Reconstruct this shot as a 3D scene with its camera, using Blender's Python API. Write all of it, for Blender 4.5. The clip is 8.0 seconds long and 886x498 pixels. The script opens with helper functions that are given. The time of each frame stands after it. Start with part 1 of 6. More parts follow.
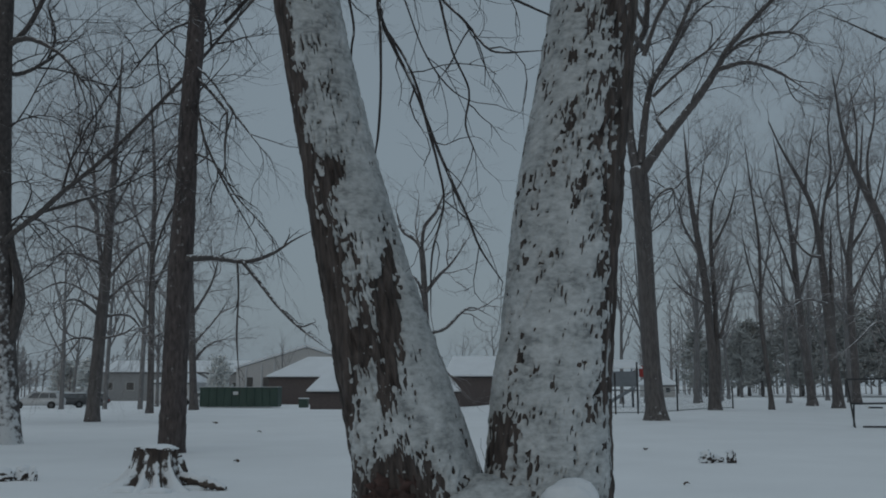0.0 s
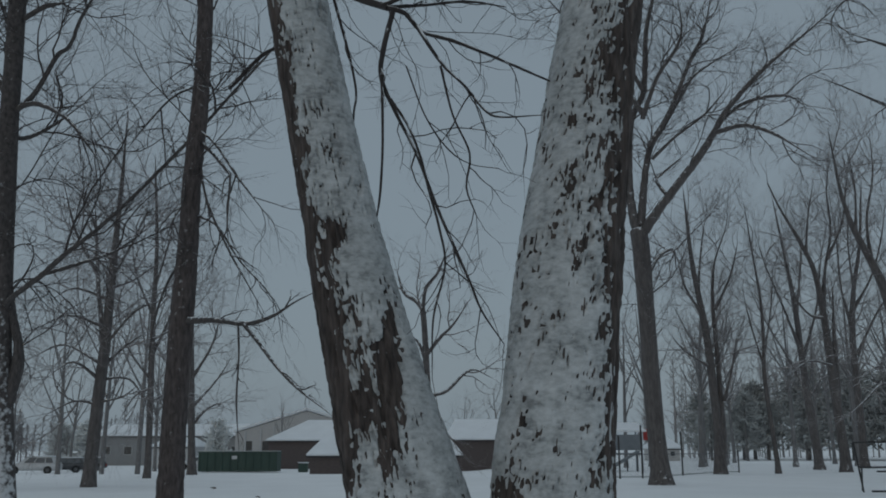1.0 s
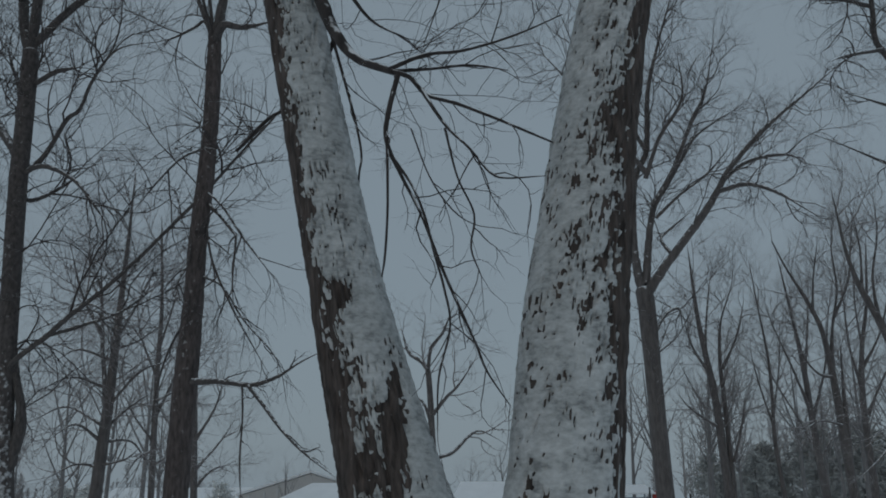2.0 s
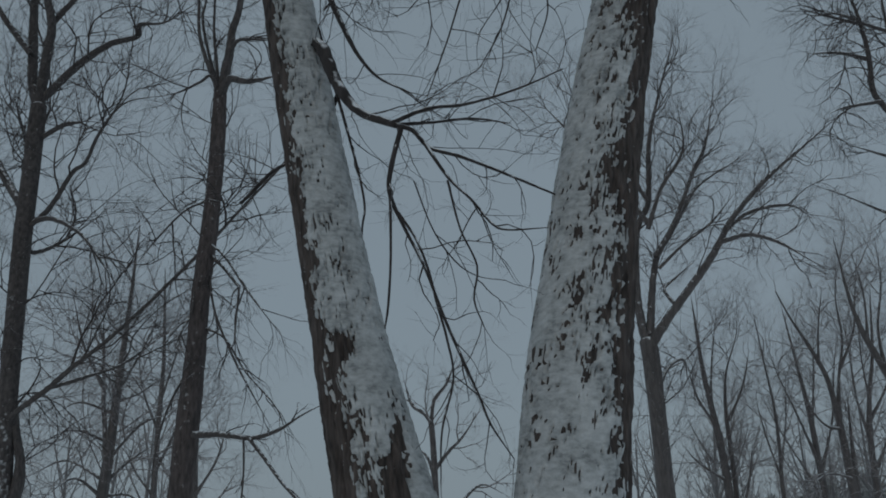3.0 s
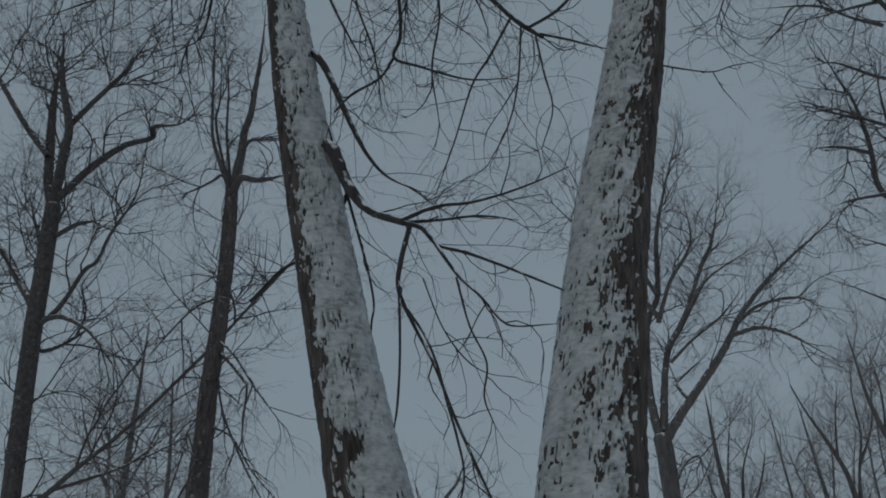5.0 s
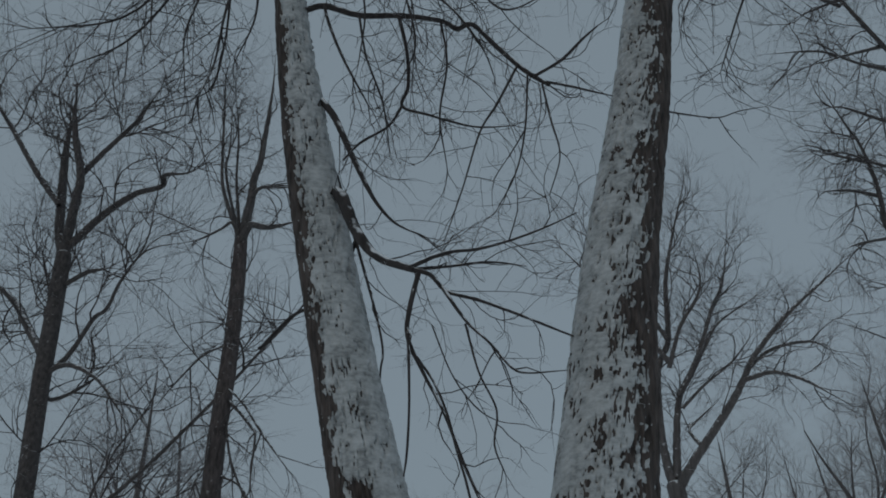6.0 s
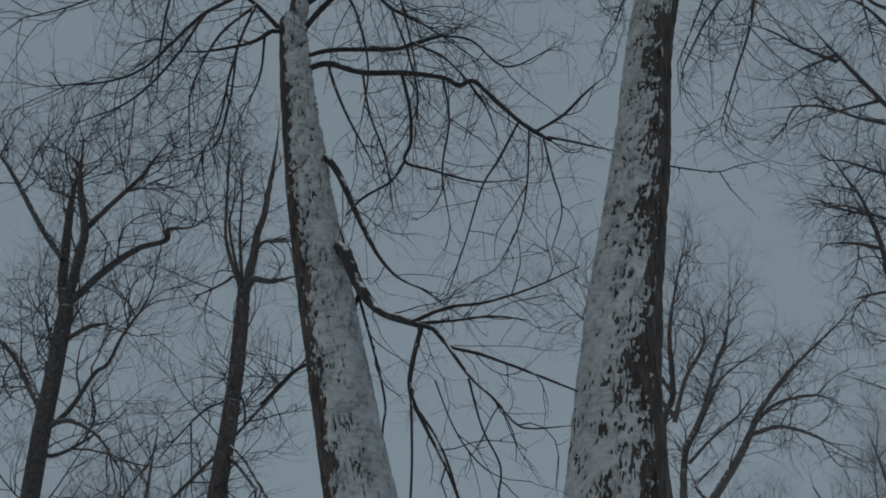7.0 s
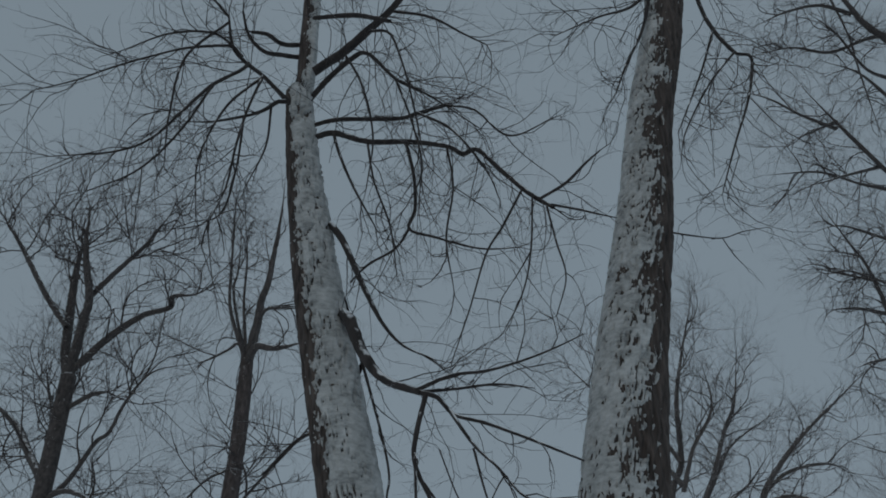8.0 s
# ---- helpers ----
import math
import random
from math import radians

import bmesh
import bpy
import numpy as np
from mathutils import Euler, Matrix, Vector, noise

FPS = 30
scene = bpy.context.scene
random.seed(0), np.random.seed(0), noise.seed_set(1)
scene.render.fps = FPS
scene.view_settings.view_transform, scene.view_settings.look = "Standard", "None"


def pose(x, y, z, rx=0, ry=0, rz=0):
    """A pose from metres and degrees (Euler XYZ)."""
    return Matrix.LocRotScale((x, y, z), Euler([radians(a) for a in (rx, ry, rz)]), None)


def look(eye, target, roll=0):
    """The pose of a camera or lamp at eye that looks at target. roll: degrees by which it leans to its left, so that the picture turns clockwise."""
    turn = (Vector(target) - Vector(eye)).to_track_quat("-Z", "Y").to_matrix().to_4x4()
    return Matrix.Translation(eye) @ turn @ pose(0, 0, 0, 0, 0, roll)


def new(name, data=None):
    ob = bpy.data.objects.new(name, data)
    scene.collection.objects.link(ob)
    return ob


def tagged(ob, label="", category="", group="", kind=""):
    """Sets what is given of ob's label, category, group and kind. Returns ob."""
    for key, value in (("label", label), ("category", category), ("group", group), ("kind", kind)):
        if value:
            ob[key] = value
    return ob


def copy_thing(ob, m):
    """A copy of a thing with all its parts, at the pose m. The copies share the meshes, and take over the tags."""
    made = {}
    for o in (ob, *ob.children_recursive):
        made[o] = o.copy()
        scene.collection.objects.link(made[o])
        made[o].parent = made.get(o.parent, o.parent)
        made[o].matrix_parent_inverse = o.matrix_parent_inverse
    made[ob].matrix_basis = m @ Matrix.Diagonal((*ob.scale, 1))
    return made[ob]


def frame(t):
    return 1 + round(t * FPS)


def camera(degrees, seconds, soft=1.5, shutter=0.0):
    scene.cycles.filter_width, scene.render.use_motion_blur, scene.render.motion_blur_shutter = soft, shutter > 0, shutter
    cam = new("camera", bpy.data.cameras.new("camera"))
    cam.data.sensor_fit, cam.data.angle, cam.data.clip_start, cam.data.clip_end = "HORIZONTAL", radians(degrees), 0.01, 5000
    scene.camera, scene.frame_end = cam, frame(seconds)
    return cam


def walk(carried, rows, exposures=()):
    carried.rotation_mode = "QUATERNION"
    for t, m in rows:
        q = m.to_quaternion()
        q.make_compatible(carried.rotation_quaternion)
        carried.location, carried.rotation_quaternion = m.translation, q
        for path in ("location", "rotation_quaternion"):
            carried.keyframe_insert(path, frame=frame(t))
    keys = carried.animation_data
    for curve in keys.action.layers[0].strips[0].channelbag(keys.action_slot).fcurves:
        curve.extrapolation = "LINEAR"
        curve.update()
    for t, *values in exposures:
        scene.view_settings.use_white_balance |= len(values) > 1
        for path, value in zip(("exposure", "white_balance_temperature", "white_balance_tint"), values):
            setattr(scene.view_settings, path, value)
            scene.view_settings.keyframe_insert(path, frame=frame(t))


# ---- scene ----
EYE = 1.6
cam = camera(53.0, 8.0, soft=1.85)
# seconds, yaw, pitch, roll; the head tilts up on a still tripod, drifting back and up a few centimetres
ROWS = [
    (0, 0.000, 8.717, 0.001),
    (0.5, 0.021, 10.799, -0.061),
    (1, 0.081, 12.686, -0.084),
    (1.5, 0.254, 14.692, -0.169),
    (3, 0.581, 19.804, -0.309),
    (3.5, 0.688, 21.445, -0.334),
    (4, 0.784, 22.956, -0.407),
    (4.5, 0.903, 24.501, -0.478),
    (6, 1.749, 28.871, -0.618),
    (6.5, 1.885, 30.627, -0.619),
    (7, 1.903, 32.311, -0.678),
    (7.5, 2.176, 34.295, -0.546),
    (8, 2.163, 36.584, -0.676),
]
walk(cam, [(t, pose(0, -0.006 * t, EYE + 0.0026 * t, 90 + pitch, 0, yaw) @ pose(0, 0, 0, 0, 0, roll)) for t, yaw, pitch, roll in ROWS],
     [(0, 0.1), (1.5, 0.15), (3.0, 0.13), (4.5, 0.1), (6.5, 0.07), (8, 0.06)])

# ---- overcast winter dusk ----
world = bpy.data.worlds.new("overcast")
scene.world = world
world.use_nodes = True
wn, wl = world.node_tree.nodes, world.node_tree.links
bg = wn["Background"]
sky = wn.new("ShaderNodeTexSky")
sky.sky_type, sky.sun_disc = "NISHITA", False
sky.sun_elevation, sky.sun_rotation, sky.dust_density = radians(12), radians(200), 4.0
cloud = wn.new("ShaderNodeRGB")
cloud.outputs[0].default_value = (1.8, 2.26, 2.62, 1)
mixw = wn.new("ShaderNodeMix")
mixw.data_type = "RGBA"
mixw.inputs[0].default_value = 0.93
wl.new(sky.outputs[0], mixw.inputs[6])
wl.new(cloud.outputs[0], mixw.inputs[7])
wl.new(mixw.outputs[2], bg.inputs[0])
bg.inputs[1].default_value = 0.1
sun = new("sun", bpy.data.lights.new("sun", "SUN"))
sun.data.energy, sun.data.angle, sun.data.color = 0.26, radians(60), (0.88, 0.95, 1.0)
sun.matrix_world = look((-1, 1, 12), (0, 0, 0))

# ---- noise ----
def hash3(i, j, k, seed):
    n = (i * 374761393 + j * 668265263 + k * 2147483647 + seed * 1274126177) & 0x7FFFFFFF
    n = ((n ^ (n >> 13)) * 1103515245) & 0x7FFFFFFF
    n = ((n ^ (n >> 15)) * 12345713) & 0x7FFFFFFF
    return ((n ^ (n >> 12)) & 0xFFFF) / 65535.0


def vnoise(x, y, z, seed=0):
    """Smooth value noise from 0 to 1 over arrays."""
    x, y, z = np.broadcast_arrays(x, y, z)
    i, j, k = (np.floor(a).astype(np.int64) for a in (x, y, z))
    u, v, w = (a - np.floor(a) for a in (x, y, z))
    u, v, w = (a * a * (3 - 2 * a) for a in (u, v, w))
    total = 0
    for di in (0, 1):
        for dj in (0, 1):
            for dk in (0, 1):
                total = total + hash3(i + di, j + dj, k + dk, seed) * (u if di else 1 - u) * (v if dj else 1 - v) * (w if dk else 1 - w)
    return total


def fbm(x, y, z, seed=0, octaves=3):
    total, size, scale = 0, 0, 1.0
    for o in range(octaves):
        total = total + vnoise(x * 2**o, y * 2**o, z * 2**o, seed + o) * scale
        size, scale = size + scale, scale * 0.5
    return total / size


# ---- materials ----
def material(name):
    m = bpy.data.materials.new(name)
    m.use_nodes = True
    return m, m.node_tree.nodes, m.node_tree.links, m.node_tree.nodes["Principled BSDF"]


def ramp(nodes, stops):
    r = nodes.new("ShaderNodeValToRGB")
    e = r.color_ramp.elements
    while len(e) < len(stops):
        e.new(0.5)
    for el, (p, c) in zip(e, stops):
        el.position, el.color = p, (*c, 1) if len(c) == 3 else c
    return r


def noise_tex(nodes, links, scale, detail=4.0, stretch=(1, 1, 1), rough=0.55):
    co, mp, nz = nodes.new("ShaderNodeNewGeometry"), nodes.new("ShaderNodeMapping"), nodes.new("ShaderNodeTexNoise")
    mp.inputs["Scale"].default_value = stretch
    nz.inputs["Scale"].default_value, nz.inputs["Detail"].default_value, nz.inputs["Roughness"].default_value = scale, detail, rough
    links.new(co.outputs["Position"], mp.inputs[0])
    links.new(mp.outputs[0], nz.inputs["Vector"])
    return nz


def bump(nodes, links, src, dst, strength, distance):
    b = nodes.new("ShaderNodeBump")
    b.inputs["Strength"].default_value, b.inputs["Distance"].default_value = strength, distance
    links.new(src, b.inputs["Height"])
    links.new(b.outputs[0], dst.inputs["Normal"])


def plain(name, dark, light, scale=6.0, rough=0.8, metal=0.0, relief=0.2, size=0.01, stretch=(1, 1, 1)):
    m, n, l, p = material(name)
    nz = noise_tex(n, l, scale, 6.0, stretch)
    r = ramp(n, [(0.3, dark), (0.7, light)])
    l.new(nz.outputs[0], r.inputs[0])
    l.new(r.outputs[0], p.inputs["Base Color"])
    p.inputs["Roughness"].default_value, p.inputs["Metallic"].default_value = rough, metal
    if relief:
        bump(n, l, nz.outputs[0], p, relief, size)
    return m


def snowy(name, dark, light, snow=(0.8, 0.83, 0.86), level=0.45, width=0.25, wind=(0.0, -0.45, 0.9), scale=14.0, stretch=(1, 1, 0.25), drifted=0.0):
    """Bark with snow caught on the faces turned up and to the wind; drifted: how high the blown snow clings from the foot up."""
    m, n, l, p = material(name)
    nz = noise_tex(n, l, scale, 5.0, stretch)
    patch = noise_tex(n, l, scale * 0.6, 4.0)
    r = ramp(n, [(0.3, dark), (0.7, light)])
    l.new(nz.outputs[0], r.inputs[0])
    g = n.new("ShaderNodeNewGeometry")
    d = n.new("ShaderNodeVectorMath")
    d.operation = "DOT_PRODUCT"
    d.inputs[1].default_value = Vector(wind).normalized()
    l.new(g.outputs["Normal"], d.inputs[0])
    a = n.new("ShaderNodeMath")
    a.operation = "MULTIPLY_ADD"
    a.inputs[1].default_value, a.inputs[2].default_value = 1.6, -0.8
    l.new(patch.outputs[0], a.inputs[0])
    s = n.new("ShaderNodeMath")
    s.operation = "ADD"
    l.new(d.outputs["Value"], s.inputs[0])
    l.new(a.outputs[0], s.inputs[1])
    if drifted:
        xyz, foot, more = n.new("ShaderNodeSeparateXYZ"), n.new("ShaderNodeMapRange"), n.new("ShaderNodeMath")
        foot.inputs["From Max"].default_value, foot.inputs["To Min"].default_value, foot.inputs["To Max"].default_value = drifted, 0.55, 0.0
        l.new(g.outputs["Position"], xyz.inputs[0])
        l.new(xyz.outputs["Z"], foot.inputs["Value"])
        l.new(s.outputs[0], more.inputs[0])
        l.new(foot.outputs["Result"], more.inputs[1])
        s = more
    mask = ramp(n, [(max(0, min(0.98, level)), (0, 0, 0)), (min(1, level + width), (1, 1, 1))])
    l.new(s.outputs[0], mask.inputs[0])
    mx = n.new("ShaderNodeMix")
    mx.data_type = "RGBA"
    l.new(mask.outputs[0], mx.inputs[0])
    l.new(r.outputs[0], mx.inputs[6])
    mx.inputs[7].default_value = (*snow, 1)
    l.new(mx.outputs[2], p.inputs["Base Color"])
    p.inputs["Roughness"].default_value = 0.9
    bump(n, l, nz.outputs[0], p, 0.5, 0.03)
    return m


def snow_material(name, tint=(0.84, 0.87, 0.9), scale=3.0, relief=0.3):
    m, n, l, p = material(name)
    big, small = noise_tex(n, l, scale, 4.0), noise_tex(n, l, scale * 40, 3.0)
    r = ramp(n, [(0.3, tuple(c * 0.93 for c in tint)), (0.7, tint)])
    l.new(big.outputs[0], r.inputs[0])
    l.new(r.outputs[0], p.inputs["Base Color"])
    p.inputs["Roughness"].default_value = 0.75
    p.inputs["Specular IOR Level"].default_value = 0.25
    bump(n, l, small.outputs[0], p, relief, 0.006)
    return m


def thin_snow(name):
    """Packed snow, thin enough in places for the bark to grey it."""
    m, n, l, p = material(name)
    wide, bands, grain = noise_tex(n, l, 8.0, 4.0), noise_tex(n, l, 20.0, 5.0, (1, 1, 1.9), 0.65), noise_tex(n, l, 140.0, 3.0)
    a = n.new("ShaderNodeMath")
    a.operation = "MULTIPLY_ADD"
    a.inputs[1].default_value = 0.5
    l.new(wide.outputs[0], a.inputs[0])
    h = n.new("ShaderNodeMath")
    h.operation = "MULTIPLY"
    h.inputs[1].default_value = 0.5
    l.new(bands.outputs[0], h.inputs[0])
    l.new(h.outputs[0], a.inputs[2])
    r = ramp(n, [(0.36, (0.24, 0.251, 0.255)), (0.48, (0.45, 0.47, 0.476)), (0.64, (0.63, 0.652, 0.661))])
    l.new(a.outputs[0], r.inputs[0])
    l.new(r.outputs[0], p.inputs["Base Color"])
    p.inputs["Roughness"].default_value, p.inputs["Specular IOR Level"].default_value = 0.8, 0.2
    bump(n, l, grain.outputs[0], p, 0.4, 0.006)
    return m


SNOW = snow_material("snow")
TRUNK_SNOW = thin_snow("trunk_snow")
GROUND_SNOW = snow_material("ground_snow", (0.9, 0.915, 0.93), 0.35, 0.25)
NEAR_BARK = plain("near_bark", (0.022, 0.018, 0.017), (0.125, 0.102, 0.093), 30.0, 0.95, 0, 1.0, 0.02, (1, 1, 0.14))
NEAR_LIMB = snowy("near_limb", (0.022, 0.019, 0.019), (0.058, 0.05, 0.049), level=0.74, width=0.2)
TWIG_NEAR = snowy("near_twig", (0.03, 0.026, 0.026), (0.058, 0.05, 0.049), level=1.0, width=0.1)
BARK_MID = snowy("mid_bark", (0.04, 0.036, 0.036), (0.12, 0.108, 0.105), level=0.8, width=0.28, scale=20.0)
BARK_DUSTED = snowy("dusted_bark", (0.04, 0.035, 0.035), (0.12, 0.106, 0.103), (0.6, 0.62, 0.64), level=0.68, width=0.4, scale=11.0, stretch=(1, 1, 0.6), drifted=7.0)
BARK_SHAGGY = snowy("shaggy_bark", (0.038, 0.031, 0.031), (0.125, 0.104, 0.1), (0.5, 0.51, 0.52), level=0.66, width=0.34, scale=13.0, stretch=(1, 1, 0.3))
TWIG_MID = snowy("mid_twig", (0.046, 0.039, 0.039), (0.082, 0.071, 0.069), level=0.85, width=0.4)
# distant bark and twigs, base colours raised to carry the aerial haze
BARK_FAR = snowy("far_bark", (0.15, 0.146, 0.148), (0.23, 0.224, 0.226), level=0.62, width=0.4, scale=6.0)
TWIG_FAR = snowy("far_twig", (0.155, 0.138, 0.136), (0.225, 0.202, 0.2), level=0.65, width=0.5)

# twigs of the far wood, with the haze painted into their base colour
HAZED_TWIG = snowy("hazed_twig", (0.24, 0.224, 0.222), (0.33, 0.308, 0.306), level=0.7, width=0.6)
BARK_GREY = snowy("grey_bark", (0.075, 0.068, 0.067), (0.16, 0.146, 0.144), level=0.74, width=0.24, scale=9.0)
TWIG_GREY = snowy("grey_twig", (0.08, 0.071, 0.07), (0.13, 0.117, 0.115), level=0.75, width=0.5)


# ---- mesh building ----
def mesh_object(name, verts, quads, mat, parent=None, smooth=True, label=""):
    """One mesh object from arrays of places and of faces with equal corner counts."""
    me = bpy.data.meshes.new(name)
    quads = np.asarray(quads, np.int32)
    me.vertices.add(len(verts))
    me.vertices.foreach_set("co", np.asarray(verts, np.float32).ravel())
    n, c = quads.shape
    me.loops.add(n * c)
    me.loops.foreach_set("vertex_index", quads.ravel())
    me.polygons.add(n)
    me.polygons.foreach_set("loop_start", np.arange(0, n * c, c, dtype=np.int32))
    me.polygons.foreach_set("use_smooth", np.full(n, smooth))
    me.materials.append(mat)
    me.update(calc_edges=True)
    me.validate()
    ob = new(name, me)
    if parent:
        ob.parent = parent
    if label:
        ob["label"] = label
    return ob


def part(name, bm, mat, parent=None, label="", smooth=False):
    me = bpy.data.meshes.new(name)
    bm.normal_update()
    bm.to_mesh(me)
    bm.free()
    me.materials.append(mat)
    if smooth:
        me.polygons.foreach_set("use_smooth", np.full(len(me.polygons), True))
    ob = new(name, me)
    if parent:
        ob.parent = parent
    if label:
        ob["label"] = label
    return ob


def box(bm, x0, y0, z0, x1, y1, z1, bevel=0.0):
    made = bmesh.ops.create_cube(bm, size=1.0)["verts"]
    for v in made:
        v.co = Vector(((x0 + x1) / 2 + v.co.x * (x1 - x0), (y0 + y1) / 2 + v.co.y * (y1 - y0), (z0 + z1) / 2 + v.co.z * (z1 - z0)))
    if bevel:
        edges = {e for v in made for e in v.link_edges}
        bmesh.ops.bevel(bm, geom=list(edges), offset=bevel, segments=2, affect="EDGES")


def spline(points, step):
    """Catmull-Rom through rows of x, y, z, radius, at about the given step."""
    p = np.asarray(points, float)
    p = np.vstack([2 * p[0] - p[1], p, 2 * p[-1] - p[-2]])
    out = []
    for a, b, c, d in zip(p[:-3], p[1:-2], p[2:-1], p[3:]):
        n = max(1, int(np.linalg.norm((c - b)[:3]) / step))
        s = (np.arange(n) / n)[:, None]
        out.append(0.5 * (2 * b + (c - a) * s + (2 * a - 5 * b + 4 * c - d) * s**2 + (3 * b - a - 3 * c + d) * s**3))
    out.append(p[-2:-1])
    out = np.vstack(out)
    out[:, 3] = np.maximum(out[:, 3], 0.0008)
    return out


class Tubes:
    """Many tapered tubes gathered into one mesh."""

    def __init__(self):
        self.verts, self.quads, self.count = [], [], 0

    def add(self, path, sides):
        path = np.asarray(path)
        n = len(path)
        t = np.gradient(path[:, :3], axis=0)
        t /= np.linalg.norm(t, axis=1, keepdims=True) + 1e-9
        ref = np.array([0.31, -0.9, 0.3]) if abs(t[:, 1].mean()) < 0.8 else np.array([0.9, 0.1, 0.42])
        u = np.cross(t, ref)
        u /= np.linalg.norm(u, axis=1, keepdims=True) + 1e-9
        w = np.cross(t, u)
        a = np.arange(sides) * 2 * np.pi / sides
        ring = u[:, None] * np.cos(a)[None, :, None] + w[:, None] * np.sin(a)[None, :, None]
        v = path[:, None, :3] + ring * path[:, None, 3:4]
        i, j = np.meshgrid(np.arange(n - 1), np.arange(sides), indexing="ij")
        k = (j + 1) % sides
        q = np.stack([i * sides + j, i * sides + k, (i + 1) * sides + k, (i + 1) * sides + j], -1).reshape(-1, 4) + self.count
        self.verts.append(v.reshape(-1, 3))
        self.quads.append(q)
        self.count += n * sides

    def build(self, name, mat, parent, label=""):
        return mesh_object(name, np.vstack(self.verts), np.vstack(self.quads), mat, parent, True, label)


def sprout(rng, path, tubes, table, droop, spread=0.9, start=0.2, tips=2, clear_of=None, kink=0.17, turn=0.9):
    """Twigs along a branch, and twigs on those. table: for each order, how many to a metre, their length and thickness;
    droop above 0 hangs them, below 0 lifts them, and turn carries it on to the next order. tips: how many carry the branch's end on."""
    (per_metre, length, thick), rest = table[0], table[1:]
    seg = np.linalg.norm(np.diff(path[:, :3], axis=0), axis=1)
    run = np.r_[0, np.cumsum(seg)]
    total = run[-1]
    count = int(total * per_metre * (1 - start) + rng.random())
    for c in range(count + tips):
        s = total * (start + (1 - start) * rng.random() ** 0.85) if c < count else total * 0.999
        i = min(len(seg) - 1, max(0, int(np.searchsorted(run, s) - 1)))
        f = (s - run[i]) / (seg[i] + 1e-9)
        base = path[i] + (path[i + 1] - path[i]) * f
        ahead = path[i + 1, :3] - path[i, :3]
        ahead /= np.linalg.norm(ahead) + 1e-9
        side = rng.normal(size=3)
        side -= ahead * (side @ ahead)
        side /= np.linalg.norm(side) + 1e-9
        wide = spread * rng.uniform(0.6, 1.15) * (1 if c < count else 0.35)
        way = ahead * rng.uniform(0.5, 1.0) + side * wide + np.array([0, 0, -0.25 * droop])
        way /= np.linalg.norm(way)
        long = length * rng.uniform(0.4, 1.35) * (1 - 0.35 * s / total)
        n = (2, 4, 6, 8)[len(rest)]
        radius = min(base[3] * 0.8, thick * rng.uniform(0.75, 1.25))
        # a lasting bend with small zigzags at the buds
        bend = rng.normal(size=3) * kink * 1.6 / n
        rows, at = [], base[:3].copy()
        for k in range(n + 1):
            rows.append([*at, radius * (1 - 0.6 * k / n)])
            bend = 0.8 * bend + rng.normal(size=3) * kink * 0.35
            way = way + bend + rng.normal(size=3) * kink * 0.45 + np.array([0, 0, -1.0 / n * droop])
            way /= np.linalg.norm(way)
            at = at + way * long / n
        rows = np.array(rows)
        if clear_of and clear_of(rows):
            continue
        tubes.add(rows, 4 if len(rest) > 1 else 3)
        if rest:
            sprout(rng, rows, tubes, rest, droop * turn, spread, 0.1, 1, clear_of, kink, turn)


def bark_trunk(rows, step, sides, relief, name, mat, parent, seed=0, label="", gather=0.0, coated=False):
    """A trunk with furrowed bark, flared by its rows."""
    path = spline(rows, step)
    t = np.gradient(path[:, :3], axis=0)
    t /= np.linalg.norm(t, axis=1, keepdims=True)
    u = np.cross(np.array([0, 1.0, 0]), t)
    u /= np.linalg.norm(u, axis=1, keepdims=True)
    w = np.cross(t, u)
    a = np.linspace(0, 2 * np.pi, sides, endpoint=False)
    a = a + gather * np.cos(a)
    n = len(path)
    along = np.r_[0, np.cumsum(np.linalg.norm(np.diff(path[:, :3], axis=0), axis=1))]
    ring = u[:, None] * np.cos(a)[None, :, None] + w[:, None] * np.sin(a)[None, :, None]
    cx, cy = np.cos(a)[None] * path[:, 3:4], np.sin(a)[None] * path[:, 3:4]
    z = along[:, None] + 0 * cx
    size = np.minimum(1.0, path[:, 3:4] / 0.25)
    ridge = 1 - np.abs(2 * fbm(cx * 30, cy * 30, z * 3.6, seed, 3) - 1) * 2.2
    plates = 0.6 * vnoise(cx * 14, cy * 14, z * 7, seed + 9) + 0.6 * fbm(cx * 45, cy * 45, z * 15, seed + 12, 2)
    high = relief * size * (ridge + 0.7 * plates - 0.6)
    lump = path[:, 3:4] * 0.035 * (fbm(cx * 3, cy * 3, z * 1.2, seed + 5, 2) - 0.5) * 2
    r = path[:, 3:4] + high + lump
    v = path[:, None, :3] + ring * r[..., None]
    i, j = np.meshgrid(np.arange(n - 1), np.arange(sides), indexing="ij")
    k = (j + 1) % sides
    quads = np.stack([i * sides + j, i * sides + k, (i + 1) * sides + k, (i + 1) * sides + j], -1)
    if coated:
        ob = None
    else:
        ob = mesh_object(name, v.reshape(-1, 3), quads.reshape(-1, 4), mat, parent, True, label)
    return ob, dict(r=r, v=v.reshape(-1, 3), mat=mat, label=label, path=path, ring=ring, lump=lump, z=z, cx=cx, cy=cy, a=a, quads=quads, sides=sides, n=n, relief=relief)


